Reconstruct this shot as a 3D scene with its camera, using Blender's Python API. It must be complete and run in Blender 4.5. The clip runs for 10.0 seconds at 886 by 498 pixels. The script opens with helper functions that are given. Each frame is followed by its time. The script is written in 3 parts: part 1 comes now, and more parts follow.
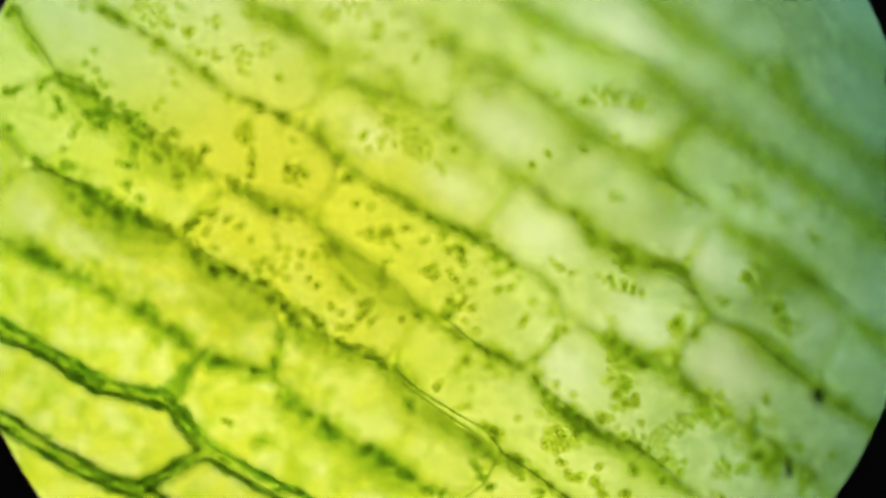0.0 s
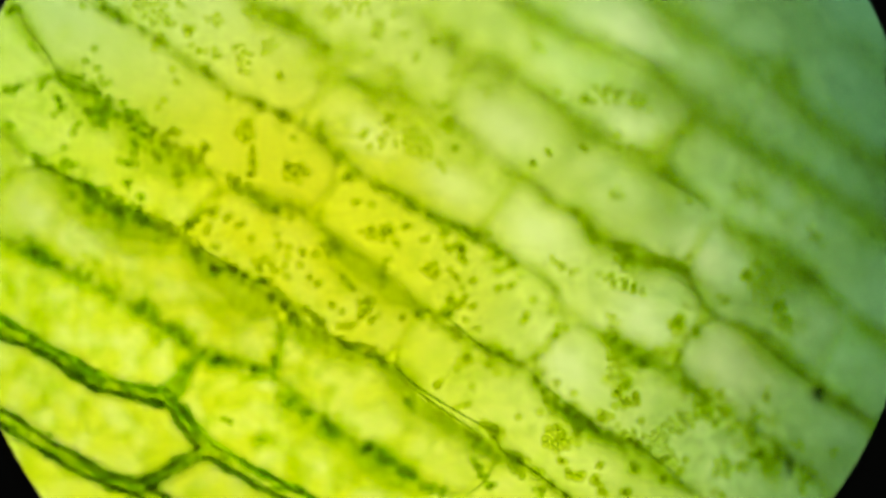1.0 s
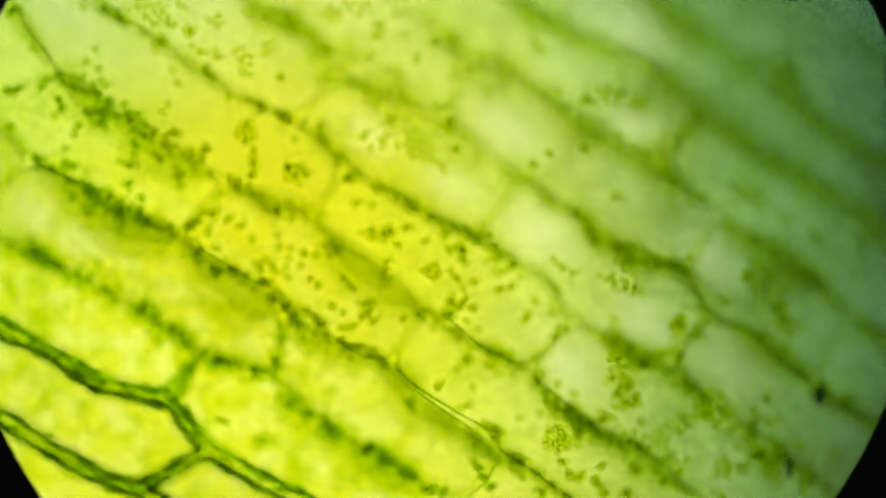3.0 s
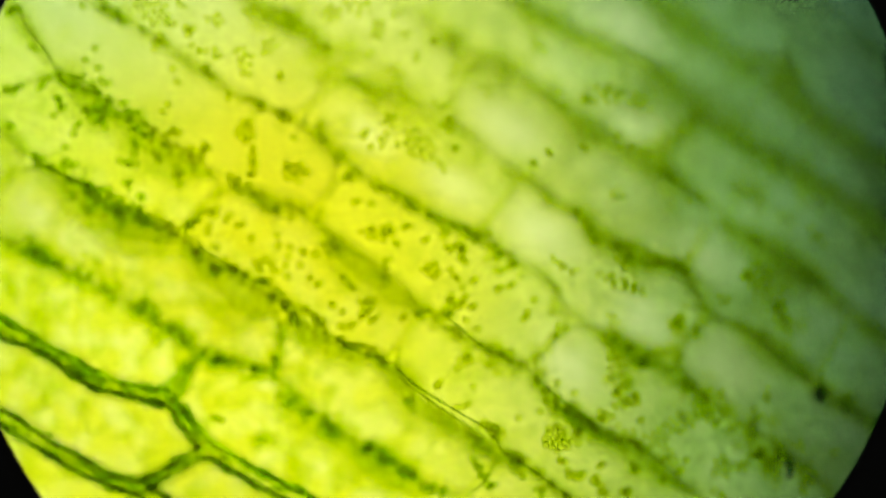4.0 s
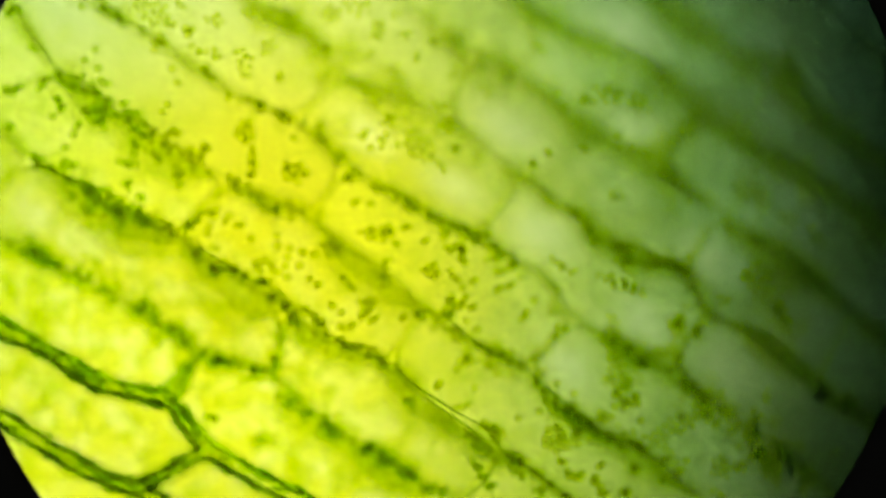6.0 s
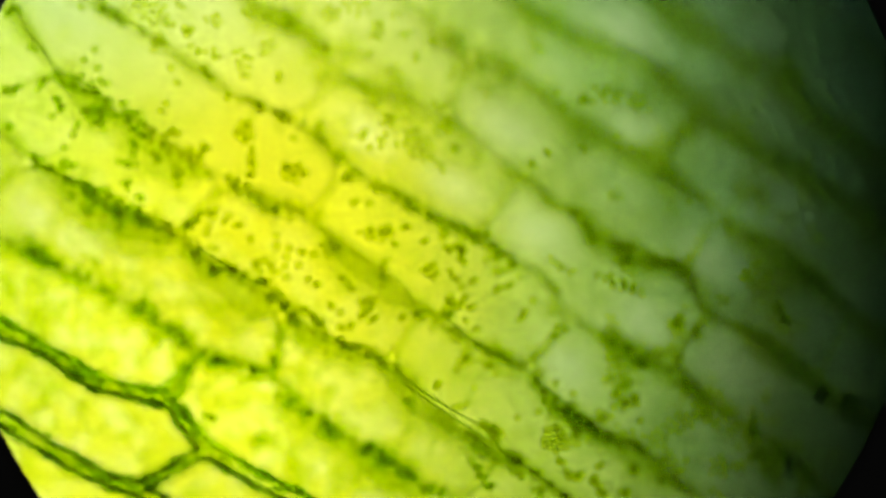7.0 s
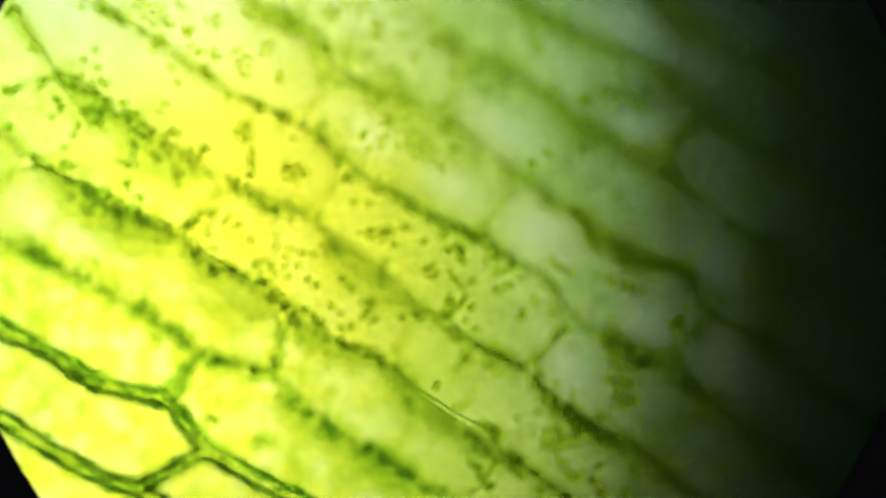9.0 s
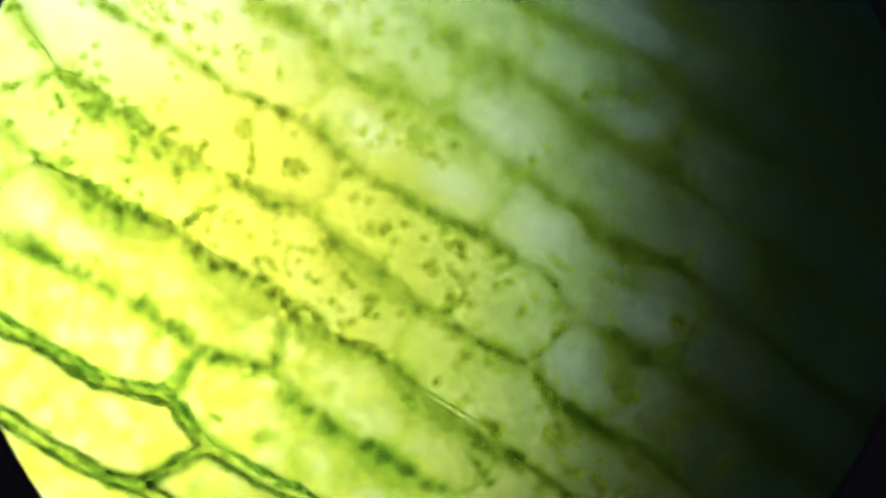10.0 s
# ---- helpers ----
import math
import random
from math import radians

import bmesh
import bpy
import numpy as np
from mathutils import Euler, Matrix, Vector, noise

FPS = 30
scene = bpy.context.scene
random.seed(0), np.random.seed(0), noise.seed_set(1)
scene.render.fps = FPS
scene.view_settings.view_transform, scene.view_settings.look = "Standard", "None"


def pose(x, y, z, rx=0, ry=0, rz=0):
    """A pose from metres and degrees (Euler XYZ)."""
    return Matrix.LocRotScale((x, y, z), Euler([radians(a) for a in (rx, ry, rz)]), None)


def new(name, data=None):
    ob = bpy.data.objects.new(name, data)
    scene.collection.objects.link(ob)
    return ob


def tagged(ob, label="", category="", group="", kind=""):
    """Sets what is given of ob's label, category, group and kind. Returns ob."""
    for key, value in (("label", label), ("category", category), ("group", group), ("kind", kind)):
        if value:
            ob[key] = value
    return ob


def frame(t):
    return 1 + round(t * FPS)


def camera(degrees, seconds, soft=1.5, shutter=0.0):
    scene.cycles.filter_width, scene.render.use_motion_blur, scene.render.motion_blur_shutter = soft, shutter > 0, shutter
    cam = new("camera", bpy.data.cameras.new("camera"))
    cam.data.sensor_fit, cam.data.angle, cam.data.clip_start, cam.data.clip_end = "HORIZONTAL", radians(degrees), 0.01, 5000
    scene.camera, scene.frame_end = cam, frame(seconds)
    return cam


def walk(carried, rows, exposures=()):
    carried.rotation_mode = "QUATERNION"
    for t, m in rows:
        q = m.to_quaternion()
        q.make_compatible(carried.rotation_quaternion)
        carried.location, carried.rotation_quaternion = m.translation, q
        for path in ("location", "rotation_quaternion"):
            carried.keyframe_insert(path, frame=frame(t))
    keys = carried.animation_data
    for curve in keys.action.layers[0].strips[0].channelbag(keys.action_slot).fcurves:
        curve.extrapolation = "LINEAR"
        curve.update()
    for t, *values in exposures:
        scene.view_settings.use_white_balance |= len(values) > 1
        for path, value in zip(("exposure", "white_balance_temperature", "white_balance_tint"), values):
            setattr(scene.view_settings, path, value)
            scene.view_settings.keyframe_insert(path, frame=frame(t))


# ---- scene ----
# A leaf of pondweed under a microscope, built 1000 times its true size: one metre here is one millimetre of leaf.
# Chart units: 1 unit = 0.357 mm here, counted to the right and down from the upper left of the field.
UNIT = 0.56 / 1568
EYE_Z = 1.588          # height of the lens over the plane in focus

cam = camera(20.0, 10.0, soft=2.6)
cam.data.dof.use_dof = True
cam.data.dof.focus_distance = EYE_Z
cam.data.dof.aperture_fstop = 0.27


def drifted(dx, dy):
    return pose(-dx * UNIT, dy * UNIT, EYE_Z)


DRIFT = [(0, -1, 2), (0.5, -1, 3), (1, 0, -1), (1.5, 0, 2), (2, 0, 1), (2.5, 1.5, 1.5), (4, 0.5, -1), (4.5, 0, 0),
         (5, -1, 0), (5.5, 0, 0), (7, -1.5, 0), (7.5, -2.5, 3), (8, -1.5, 0), (8.5, -1, -0.5), (9, -1.5, 0.5), (9.5, -0.5, 0.5), (10, -1, -6)]
walk(cam, [(t, drifted(dx, dy)) for t, dx, dy in DRIFT],
     exposures=[(0, 0.19, 5900, 27), (0.5, 0.18, 6200, 20), (1, 0.16, 6950, 1), (2.5, 0.21, 6950, 8), (5, 0.34, 7050, 8), (7, 0.43, 6900, 11), (8, 0.58, 6400, 25), (8.5, 0.67, 6200, 25), (10, 1.1, 5300, 54)])

# ---- light: a dim room, and the glowing lens of the illuminator far below ----
world = bpy.data.worlds.new("room_light")
scene.world = world
world.use_nodes = True
world.node_tree.nodes["Background"].inputs[0].default_value = (0.9, 0.95, 0.9, 1)
world.node_tree.nodes["Background"].inputs[1].default_value = 0.34
scene.cycles.transparent_max_bounces = 96
scene.cycles.transmission_bounces = 24
scene.cycles.max_bounces = 24

LAMP_Z, PLATE_Z, SLIDE_Z = -4.2, -1.3, -0.16


# ---- materials ----
def material(name):
    m = bpy.data.materials.new(name)
    m.use_nodes = True
    nt = m.node_tree
    for n in list(nt.nodes):
        if n.type != "OUTPUT_MATERIAL":
            nt.nodes.remove(n)
    return m, nt, nt.nodes["Material Output"]


def node(nt, kind, **sets):
    n = nt.nodes.new(kind)
    for key, value in sets.items():
        n.inputs[key.replace("_", " ")].default_value = value
    return n


def ramp(nt, fac, stops):
    r = nt.nodes.new("ShaderNodeValToRGB")
    while len(r.color_ramp.elements) < len(stops):
        r.color_ramp.elements.new(0.5)
    for e, (p, c) in zip(r.color_ramp.elements, stops):
        e.position, e.color = p, (*c, 1)
    nt.links.new(fac, r.inputs[0])
    return r.outputs[0]


def math_node(nt, op, a, b):
    n = nt.nodes.new("ShaderNodeMath")
    n.operation = op
    for i, v in enumerate((a, b)):
        if isinstance(v, (int, float)):
            n.inputs[i].default_value = v
        else:
            nt.links.new(v, n.inputs[i])
    return n.outputs[0]


def mix_colour(nt, kind, fac, a, b):
    n = nt.nodes.new("ShaderNodeMix")
    n.data_type, n.blend_type = "RGBA", kind
    for i, v in ((0, fac), (6, a), (7, b)):
        if isinstance(v, (int, float)):
            n.inputs[i].default_value = v
        elif isinstance(v, tuple):
            n.inputs[i].default_value = (*v, 1)
        else:
            nt.links.new(v, n.inputs[i])
    return n.outputs[2]


def noise_tex(nt, scale, detail=3, rough=0.5, vector=None):
    n = node(nt, "ShaderNodeTexNoise", Scale=scale, Detail=detail, Roughness=rough)
    if vector is None:
        vector = nt.nodes.new("ShaderNodeNewGeometry").outputs["Position"]
    nt.links.new(vector, n.inputs["Vector"])
    return n.outputs["Fac"]


def blend(nt, out, fac, a, b):
    n = nt.nodes.new("ShaderNodeMixShader")
    if isinstance(fac, (int, float)):
        n.inputs[0].default_value = fac
    else:
        nt.links.new(fac, n.inputs[0])
    nt.links.new(a, n.inputs[1])
    nt.links.new(b, n.inputs[2])
    if out:
        nt.links.new(n.outputs[0], out.inputs["Surface"])
    return n.outputs[0]


def tinted(nt, kind, colour, **sets):
    n = node(nt, kind, **sets)
    if isinstance(colour, tuple):
        n.inputs["Color"].default_value = (*colour, 1)
    else:
        nt.links.new(colour, n.inputs["Color"])
    return n.outputs[0]


def pigment_shade_material():
    """The lower cells of the leaf, as one tinted body: yellow in the middle, paler round it. The light's
    bottle-green fall-off to the far side is put into the tint too.
    """
    m, nt, out = material("leaf_pigment_and_shade")
    geo = nt.nodes.new("ShaderNodeNewGeometry").outputs["Position"]
    sep = nt.nodes.new("ShaderNodeSeparateXYZ")
    nt.links.new(geo, sep.inputs[0])
    x, y = sep.outputs[0], sep.outputs[1]
    wave = math_node(nt, "MULTIPLY", math_node(nt, "SUBTRACT", noise_tex(nt, 9, 3, 0.55), 0.5), 0.16)
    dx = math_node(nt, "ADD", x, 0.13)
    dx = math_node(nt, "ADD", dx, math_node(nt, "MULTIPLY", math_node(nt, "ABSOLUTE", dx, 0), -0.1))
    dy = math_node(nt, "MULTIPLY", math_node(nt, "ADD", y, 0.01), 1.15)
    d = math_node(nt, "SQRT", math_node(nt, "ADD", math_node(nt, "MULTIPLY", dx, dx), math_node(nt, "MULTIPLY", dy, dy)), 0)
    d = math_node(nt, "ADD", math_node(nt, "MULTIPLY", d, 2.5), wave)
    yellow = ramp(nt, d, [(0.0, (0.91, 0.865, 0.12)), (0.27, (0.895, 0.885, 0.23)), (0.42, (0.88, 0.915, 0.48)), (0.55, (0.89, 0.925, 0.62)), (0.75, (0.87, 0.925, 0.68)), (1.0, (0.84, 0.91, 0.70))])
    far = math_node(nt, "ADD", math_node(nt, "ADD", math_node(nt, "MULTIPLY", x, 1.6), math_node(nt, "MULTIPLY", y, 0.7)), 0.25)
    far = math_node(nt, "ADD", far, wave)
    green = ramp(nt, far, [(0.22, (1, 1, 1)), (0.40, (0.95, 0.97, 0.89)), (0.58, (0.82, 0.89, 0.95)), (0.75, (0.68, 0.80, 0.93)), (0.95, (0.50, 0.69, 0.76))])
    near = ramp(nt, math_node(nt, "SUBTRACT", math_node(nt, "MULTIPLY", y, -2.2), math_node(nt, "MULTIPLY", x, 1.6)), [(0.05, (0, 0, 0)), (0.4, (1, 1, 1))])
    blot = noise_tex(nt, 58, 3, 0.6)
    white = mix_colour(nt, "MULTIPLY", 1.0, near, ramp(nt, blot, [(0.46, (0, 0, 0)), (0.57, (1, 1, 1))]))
    lime = ramp(nt, noise_tex(nt, 72, 3, 0.6), [(0.37, (0.78, 0.86, 0.17)), (0.48, (1, 1, 1))])
    fine = ramp(nt, noise_tex(nt, 150, 3, 0.6), [(0.36, (0.84, 0.92, 0.55)), (0.54, (1, 1, 1))])
    spots = mix_colour(nt, "MULTIPLY", 0.8, lime, fine)
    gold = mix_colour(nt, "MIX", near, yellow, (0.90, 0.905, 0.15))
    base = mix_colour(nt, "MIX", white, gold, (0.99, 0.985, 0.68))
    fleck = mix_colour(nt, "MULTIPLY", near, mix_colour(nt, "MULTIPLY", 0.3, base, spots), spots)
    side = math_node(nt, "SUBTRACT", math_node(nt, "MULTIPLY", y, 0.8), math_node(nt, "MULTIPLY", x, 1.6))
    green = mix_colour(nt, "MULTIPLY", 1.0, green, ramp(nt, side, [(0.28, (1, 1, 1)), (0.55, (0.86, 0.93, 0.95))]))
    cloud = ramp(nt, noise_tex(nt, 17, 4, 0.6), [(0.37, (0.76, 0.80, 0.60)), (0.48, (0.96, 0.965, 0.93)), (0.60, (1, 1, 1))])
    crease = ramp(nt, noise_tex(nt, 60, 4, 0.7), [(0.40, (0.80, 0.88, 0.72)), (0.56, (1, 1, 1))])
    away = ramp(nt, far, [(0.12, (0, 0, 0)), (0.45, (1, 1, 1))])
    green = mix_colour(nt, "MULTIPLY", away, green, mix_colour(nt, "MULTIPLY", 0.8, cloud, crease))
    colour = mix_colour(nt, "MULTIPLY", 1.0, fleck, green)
    # pale ovals mixed into the colour: place on the chart, half-length, half-width
    for cx, cy, a, b in ((640, 235, 90, 45), (800, 330, 90, 40), (955, 412, 120, 62), (1140, 572, 90, 48), (1000, 652, 90, 55), (895, 225, 110, 50), (1295, 655, 110, 70), (1110, 40, 110, 50), (1120, 220, 90, 45), (1250, 460, 80, 50), (55, 375, 90, 50)):
        m_ = nt.nodes.new("ShaderNodeMapping")
        m_.vector_type = "TEXTURE"
        m_.inputs["Location"].default_value = ((cx - 784) * UNIT * 1.03, (441 - cy) * UNIT * 1.03, 0)
        m_.inputs["Rotation"].default_value = (0, 0, -0.55)
        m_.inputs["Scale"].default_value = (a * UNIT, b * UNIT, 1)
        nt.links.new(geo, m_.inputs["Vector"])
        size = nt.nodes.new("ShaderNodeVectorMath")
        size.operation = "LENGTH"
        nt.links.new(m_.outputs[0], size.inputs[0])
        spot = ramp(nt, math_node(nt, "ADD", size.outputs["Value"], wave), [(0.25, (0.55, 0.55, 0.55)), (1.0, (0, 0, 0))])
        colour = mix_colour(nt, "MIX", spot, colour, (0.97, 0.985, 0.86))
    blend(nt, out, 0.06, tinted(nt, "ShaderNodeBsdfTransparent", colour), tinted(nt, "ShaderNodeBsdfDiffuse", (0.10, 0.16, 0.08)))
    return m


def clear_material(name, colour, spread, ior, body, dull, grainy=0.6):
    """A clear, tinted, slightly refracting plant stuff: varied from piece to piece and by fine grain."""
    m, nt, out = material(name)
    info = nt.nodes.new("ShaderNodeObjectInfo")
    vary = ramp(nt, info.outputs["Random"], [(0.0, tuple(max(0, c - spread) for c in colour)), (1.0, tuple(min(1, c + spread) for c in colour))])
    grain = ramp(nt, noise_tex(nt, 420, 2, 0.6), [(0.3, (0.82, 0.88, 0.75)), (0.65, (1, 1, 1))])
    tint = mix_colour(nt, "MULTIPLY", grainy, vary, grain)
    clear = tinted(nt, "ShaderNodeBsdfTransparent", tint)
    bend = tinted(nt, "ShaderNodeBsdfRefraction", tint, Roughness=0.0, IOR=ior)
    inner = blend(nt, None, body, clear, bend)
    blend(nt, out, dull, inner, tinted(nt, "ShaderNodeBsdfDiffuse", (0.09, 0.17, 0.05)))
    return m


def matte(name, colour, rough=0.6, metal=0.0, scale=30):
    m, nt, out = material(name)
    p = node(nt, "ShaderNodeBsdfPrincipled", Roughness=rough, Metallic=metal, Specular_IOR_Level=0.06)
    c = ramp(nt, noise_tex(nt, scale, 4, 0.6), [(0.3, tuple(0.75 * v for v in colour)), (0.7, tuple(1.15 * v for v in colour))])
    nt.links.new(c, p.inputs["Base Color"])
    b = node(nt, "ShaderNodeBump", Strength=0.15, Distance=0.002)
    nt.links.new(noise_tex(nt, scale * 12), b.inputs["Height"])
    nt.links.new(b.outputs[0], p.inputs["Normal"])
    nt.links.new(p.outputs[0], out.inputs["Surface"])
    return m


def lamp_material():
    m, nt, out = material("lamp_glow")
    e = node(nt, "ShaderNodeEmission", Strength=1.35)
    e.inputs["Color"].default_value = (1.0, 0.98, 0.92, 1)
    nt.links.new(e.outputs[0], out.inputs["Surface"])
    return m


PIGMENT_SHADE = pigment_shade_material()
CHLORO = clear_material("chloroplast_olive", (0.905, 0.93, 0.47), 0.025, 1.08, 0.18, 0.01, 0.3)
GRASSY = clear_material("chloroplast_grass_green", (0.885, 0.935, 0.52), 0.03, 1.08, 0.18, 0.015, 0.4)
STARCHY = clear_material("starchy_chloroplast_green", (0.865, 0.91, 0.33), 0.025, 1.08, 0.12, 0.01, 0.25)
STARCH = clear_material("starch_pale_yellow", (0.995, 0.99, 0.86), 0.004, 1.0, 0.0, 0.0, 0.0)
EDGE = clear_material("wall_edge_green", (0.77, 0.835, 0.52), 0.03, 1.06, 0.15, 0.02, 0.3)
DEEP = clear_material("deep_chloroplast_green", (0.928, 0.955, 0.42), 0.02, 1.0, 0.0, 0.012, 0.4)
DEEP_GRASS = clear_material("deep_chloroplast_grass_green", (0.922, 0.953, 0.52), 0.03, 1.0, 0.0, 0.015, 0.4)
LAYER = clear_material("cytoplasm_layer_green", (0.938, 0.96, 0.66), 0.02, 1.0, 0.0, 0.02)
WALL = clear_material("cell_wall_green", (0.928, 0.952, 0.50), 0.03, 1.025, 0.2, 0.02)
THICK = clear_material("thick_cell_wall_green", (0.48, 0.61, 0.24), 0.03, 1.04, 0.3, 0.02, 0.3)
FLAKE = clear_material("wall_flake_green", (0.80, 0.88, 0.52), 0.03, 1.04, 0.2, 0.02, 0.3)
MIDDLE = clear_material("middle_cell_wall_green", (0.72, 0.85, 0.34), 0.03, 1.03, 0.25, 0.02, 0.3)
STRAND = clear_material("sap_strand_green", (0.92, 0.95, 0.80), 0.04, 1.06, 0.5, 0.02)
SKIN = clear_material("leaf_skin_clear", (0.992, 0.995, 0.99), 0.0, 1.08, 0.42, 0.005, 0.0)
SAP = clear_material("cytoplasm_clear", (0.95, 0.96, 0.88), 0.03, 1.0, 0.0, 0.02)
GLASS = clear_material("slide_glass", (0.985, 0.99, 0.985), 0.005, 1.0, 0.0, 0.0)
SHADE_GLASS = [clear_material("shade_glass", (d * 0.92 ** n, d, d * 1.02 ** n), 0.0, 1.0, 0.0, 0.0) for n, d in enumerate((0.775, 0.447, 0.173, 0.055), 1)]
SPECK = clear_material("dark_speck", (0.22, 0.34, 0.36), 0.02, 1.0, 0.0, 0.1)
BLACK = matte("black_metal", (0.002, 0.002, 0.002), 0.9)
GLOW = lamp_material()


# ---- building helpers ----
def part(name, bm, mat, parent, label="", smooth=True):
    me = bpy.data.meshes.new(name)
    bm.normal_update()
    bm.to_mesh(me)
    bm.free()
    me.materials.append(mat)
    if smooth:
        for p in me.polygons:
            p.use_smooth = True
    ob = new(name, me)
    if parent:
        ob.parent = parent
    if label:
        ob["label"] = label
    return ob


def ring_wall(bm, radii_heights, steps=128, closed=True):
    """A turned body: a loop of (radius, height) swept round the upright axis."""
    loops = [[bm.verts.new((r * math.cos(a), r * math.sin(a), z)) for a in (2 * math.pi * i / steps for i in range(steps))] for r, z in radii_heights]
    pairs = list(zip(loops, loops[1:])) + ([(loops[-1], loops[0])] if closed else [])
    for a, b in pairs:
        for i in range(steps):
            k = (i + 1) % steps
            bm.faces.new((a[i], a[k], b[k], b[i]))
    return loops


def leaf_z(x, y):
    """The height of the leaf's upper cells: it bends away to the far side, and slightly down at the near one."""
    s = 0.5 * x + 0.85 * y
    far = max(0.0, s - 0.01)
    near = max(0.0, -s - 0.14)
    return -0.25 * far * far / (far + 0.03) - 0.10 * near


def place(cx, cy, lift=0.0):
    """Chart units to metres, spread for the height at which the point lies."""
    x, y = (cx - 784) * UNIT, (441 - cy) * UNIT
    z = 0.0
    for _ in range(3):
        k = (EYE_Z - z) / EYE_Z
        z = leaf_z(x * k, y * k) + lift
    k = (EYE_Z - z) / EYE_Z
    return Vector((x * k, y * k, z))


# ---- the microscope round the leaf ----
def microscope():
    bm = bmesh.new()
    ring_wall(bm, [(0.3035, 0.012), (0.308, 0.018), (0.52, 0.02), (0.54, 0.01), (0.54, SLIDE_Z), (0.50, SLIDE_Z), (0.50, 0.006), (0.307, 0.006)], 256)
    stop = tagged(part("field_diaphragm", bm, BLACK, None), "round black metal field stop on the glass slide", "diaphragm")
    stop.location = (-0.0032, 0.018, 0)
    bm = bmesh.new()
    bmesh.ops.create_cube(bm, size=1, matrix=Matrix.LocRotScale((0, 0, SLIDE_Z - 0.02), None, (3.0, 1.6, 0.038)))
    bmesh.ops.bevel(bm, geom=bm.edges[:], offset=0.006, segments=2, affect="EDGES")
    tagged(part("microscope_slide", bm, GLASS, None, smooth=False), "clear glass microscope slide under the leaf", "slide")
    bm = bmesh.new()
    ring_wall(bm, [(0.7, SLIDE_Z - 0.04), (1.9, SLIDE_Z - 0.04), (1.9, SLIDE_Z - 0.12), (0.7, SLIDE_Z - 0.12)], 96)
    tagged(part("microscope_stage", bm, BLACK, None), "round black metal stage with a hole under the slide", "stage")
    bm = bmesh.new()
    ring_wall(bm, [(1.7, PLATE_Z + 0.012), (1.7, SLIDE_Z - 0.121), (1.78, SLIDE_Z - 0.121), (1.78, PLATE_Z + 0.012)], 96)
    tagged(part("substage_tube", bm, BLACK, None), "black metal tube that carries the stage", "tube")
    lamp = new("illuminator")
    lamp.location = (0, 0, LAMP_Z)
    tagged(lamp, "round glowing microscope lamp in a black housing", "lamp")
    bm = bmesh.new()
    ring_wall(bm, [(1.7, PLATE_Z - LAMP_Z - 0.012), (1.78, PLATE_Z - LAMP_Z - 0.012), (1.78, -0.1), (0.0001, -0.1), (0.0001, -0.06), (1.7, -0.06)], 96)
    part("housing", bm, BLACK, lamp)
    bm = bmesh.new()
    ring_wall(bm, [(1.698, 0.0), (1.2, 0.02), (0.6, 0.035), (0.0001, 0.04), (0.0001, -0.058), (1.698, -0.058)], 96)
    part("lens", bm, GLOW, lamp, "glowing frosted lamp lens")


def sector(bm, profile, half, steps=96):
    """A bent bar: a loop of (radius, height) swept through an arc about the upright axis."""
    loops = [[bm.verts.new((r * math.cos(a), r * math.sin(a), z)) for r, z in profile] for a in (half * (2 * i / steps - 1) for i in range(steps + 1))]
    m = len(profile)
    for a, b in zip(loops, loops[1:]):
        for i in range(m):
            k = (i + 1) % m
            bm.faces.new((a[i], a[k], b[k], b[i]))
    bm.faces.new(loops[0])
    bm.faces.new(loops[-1][::-1])
    bmesh.ops.recalc_face_normals(bm, faces=bm.faces[:])


def shutter():
    """An added crescent of graded smoky glass, no known part of the microscope: it slides over the lamp and shades
    the field from one side.
    """
    thing = new("added_shade_plate")
    tagged(thing, "added crescent of graded smoky green glass that shades the field", "shutter")
    bounds = [0.776, 1.036, 1.1334, 1.1983, 3.0]
    for i, (a, b) in enumerate(zip(bounds, bounds[1:])):
        bm = bmesh.new()
        sector(bm, [(a + 0.002, -0.004), (a + 0.002, 0.004), (b, 0.004), (b, -0.004)], 1.35)
        part("glass_rim", bm, SHADE_GLASS[i], thing, "pale smoky green band of the added shade plate" if i == 0 else "dark smoky green band of the added shade plate", smooth=False)
    return thing


microscope()
SHADE_PLATE = shutter()

# ---- the leaf: long walls between the files of cells, as lines on the chart ----
WALLS = []


def long_wall(*points):
    WALLS.append(points)


long_wall((-60, 860), (0, 905), (60, 950), (200, 1020), (400, 1100), (560, 1160))
long_wall((-60, 700), (0, 738), (90, 795), (180, 845), (245, 866), (300, 900), (400, 955), (560, 1050))
long_wall((-60, 548), (0, 580), (100, 632), (180, 680), (295, 708), (330, 750), (370, 795), (450, 845), (540, 890), (640, 950))
long_wall((-60, 390), (0, 425), (60, 452), (200, 525), (270, 565), (352, 625), (420, 645), (490, 662), (540, 715), (590, 760), (660, 805), (720, 840), (812, 888), (865, 935))
long_wall((-60, 170), (0, 225), (50, 282), (115, 315), (180, 355), (250, 385), (315, 415), (370, 455), (440, 500), (505, 555), (600, 610), (690, 640), (740, 700), (800, 742), (850, 775), (890, 803), (960, 850), (1020, 895), (1080, 940))
long_wall((-60, 195), (0, 165), (100, 132), (160, 165), (220, 205), (300, 260), (360, 295), (397, 325), (470, 355), (550, 385), (620, 435), (690, 490), (745, 550), (830, 605), (932, 650), (980, 710), (1060, 765), (1150, 815), (1210, 860), (1280, 920))
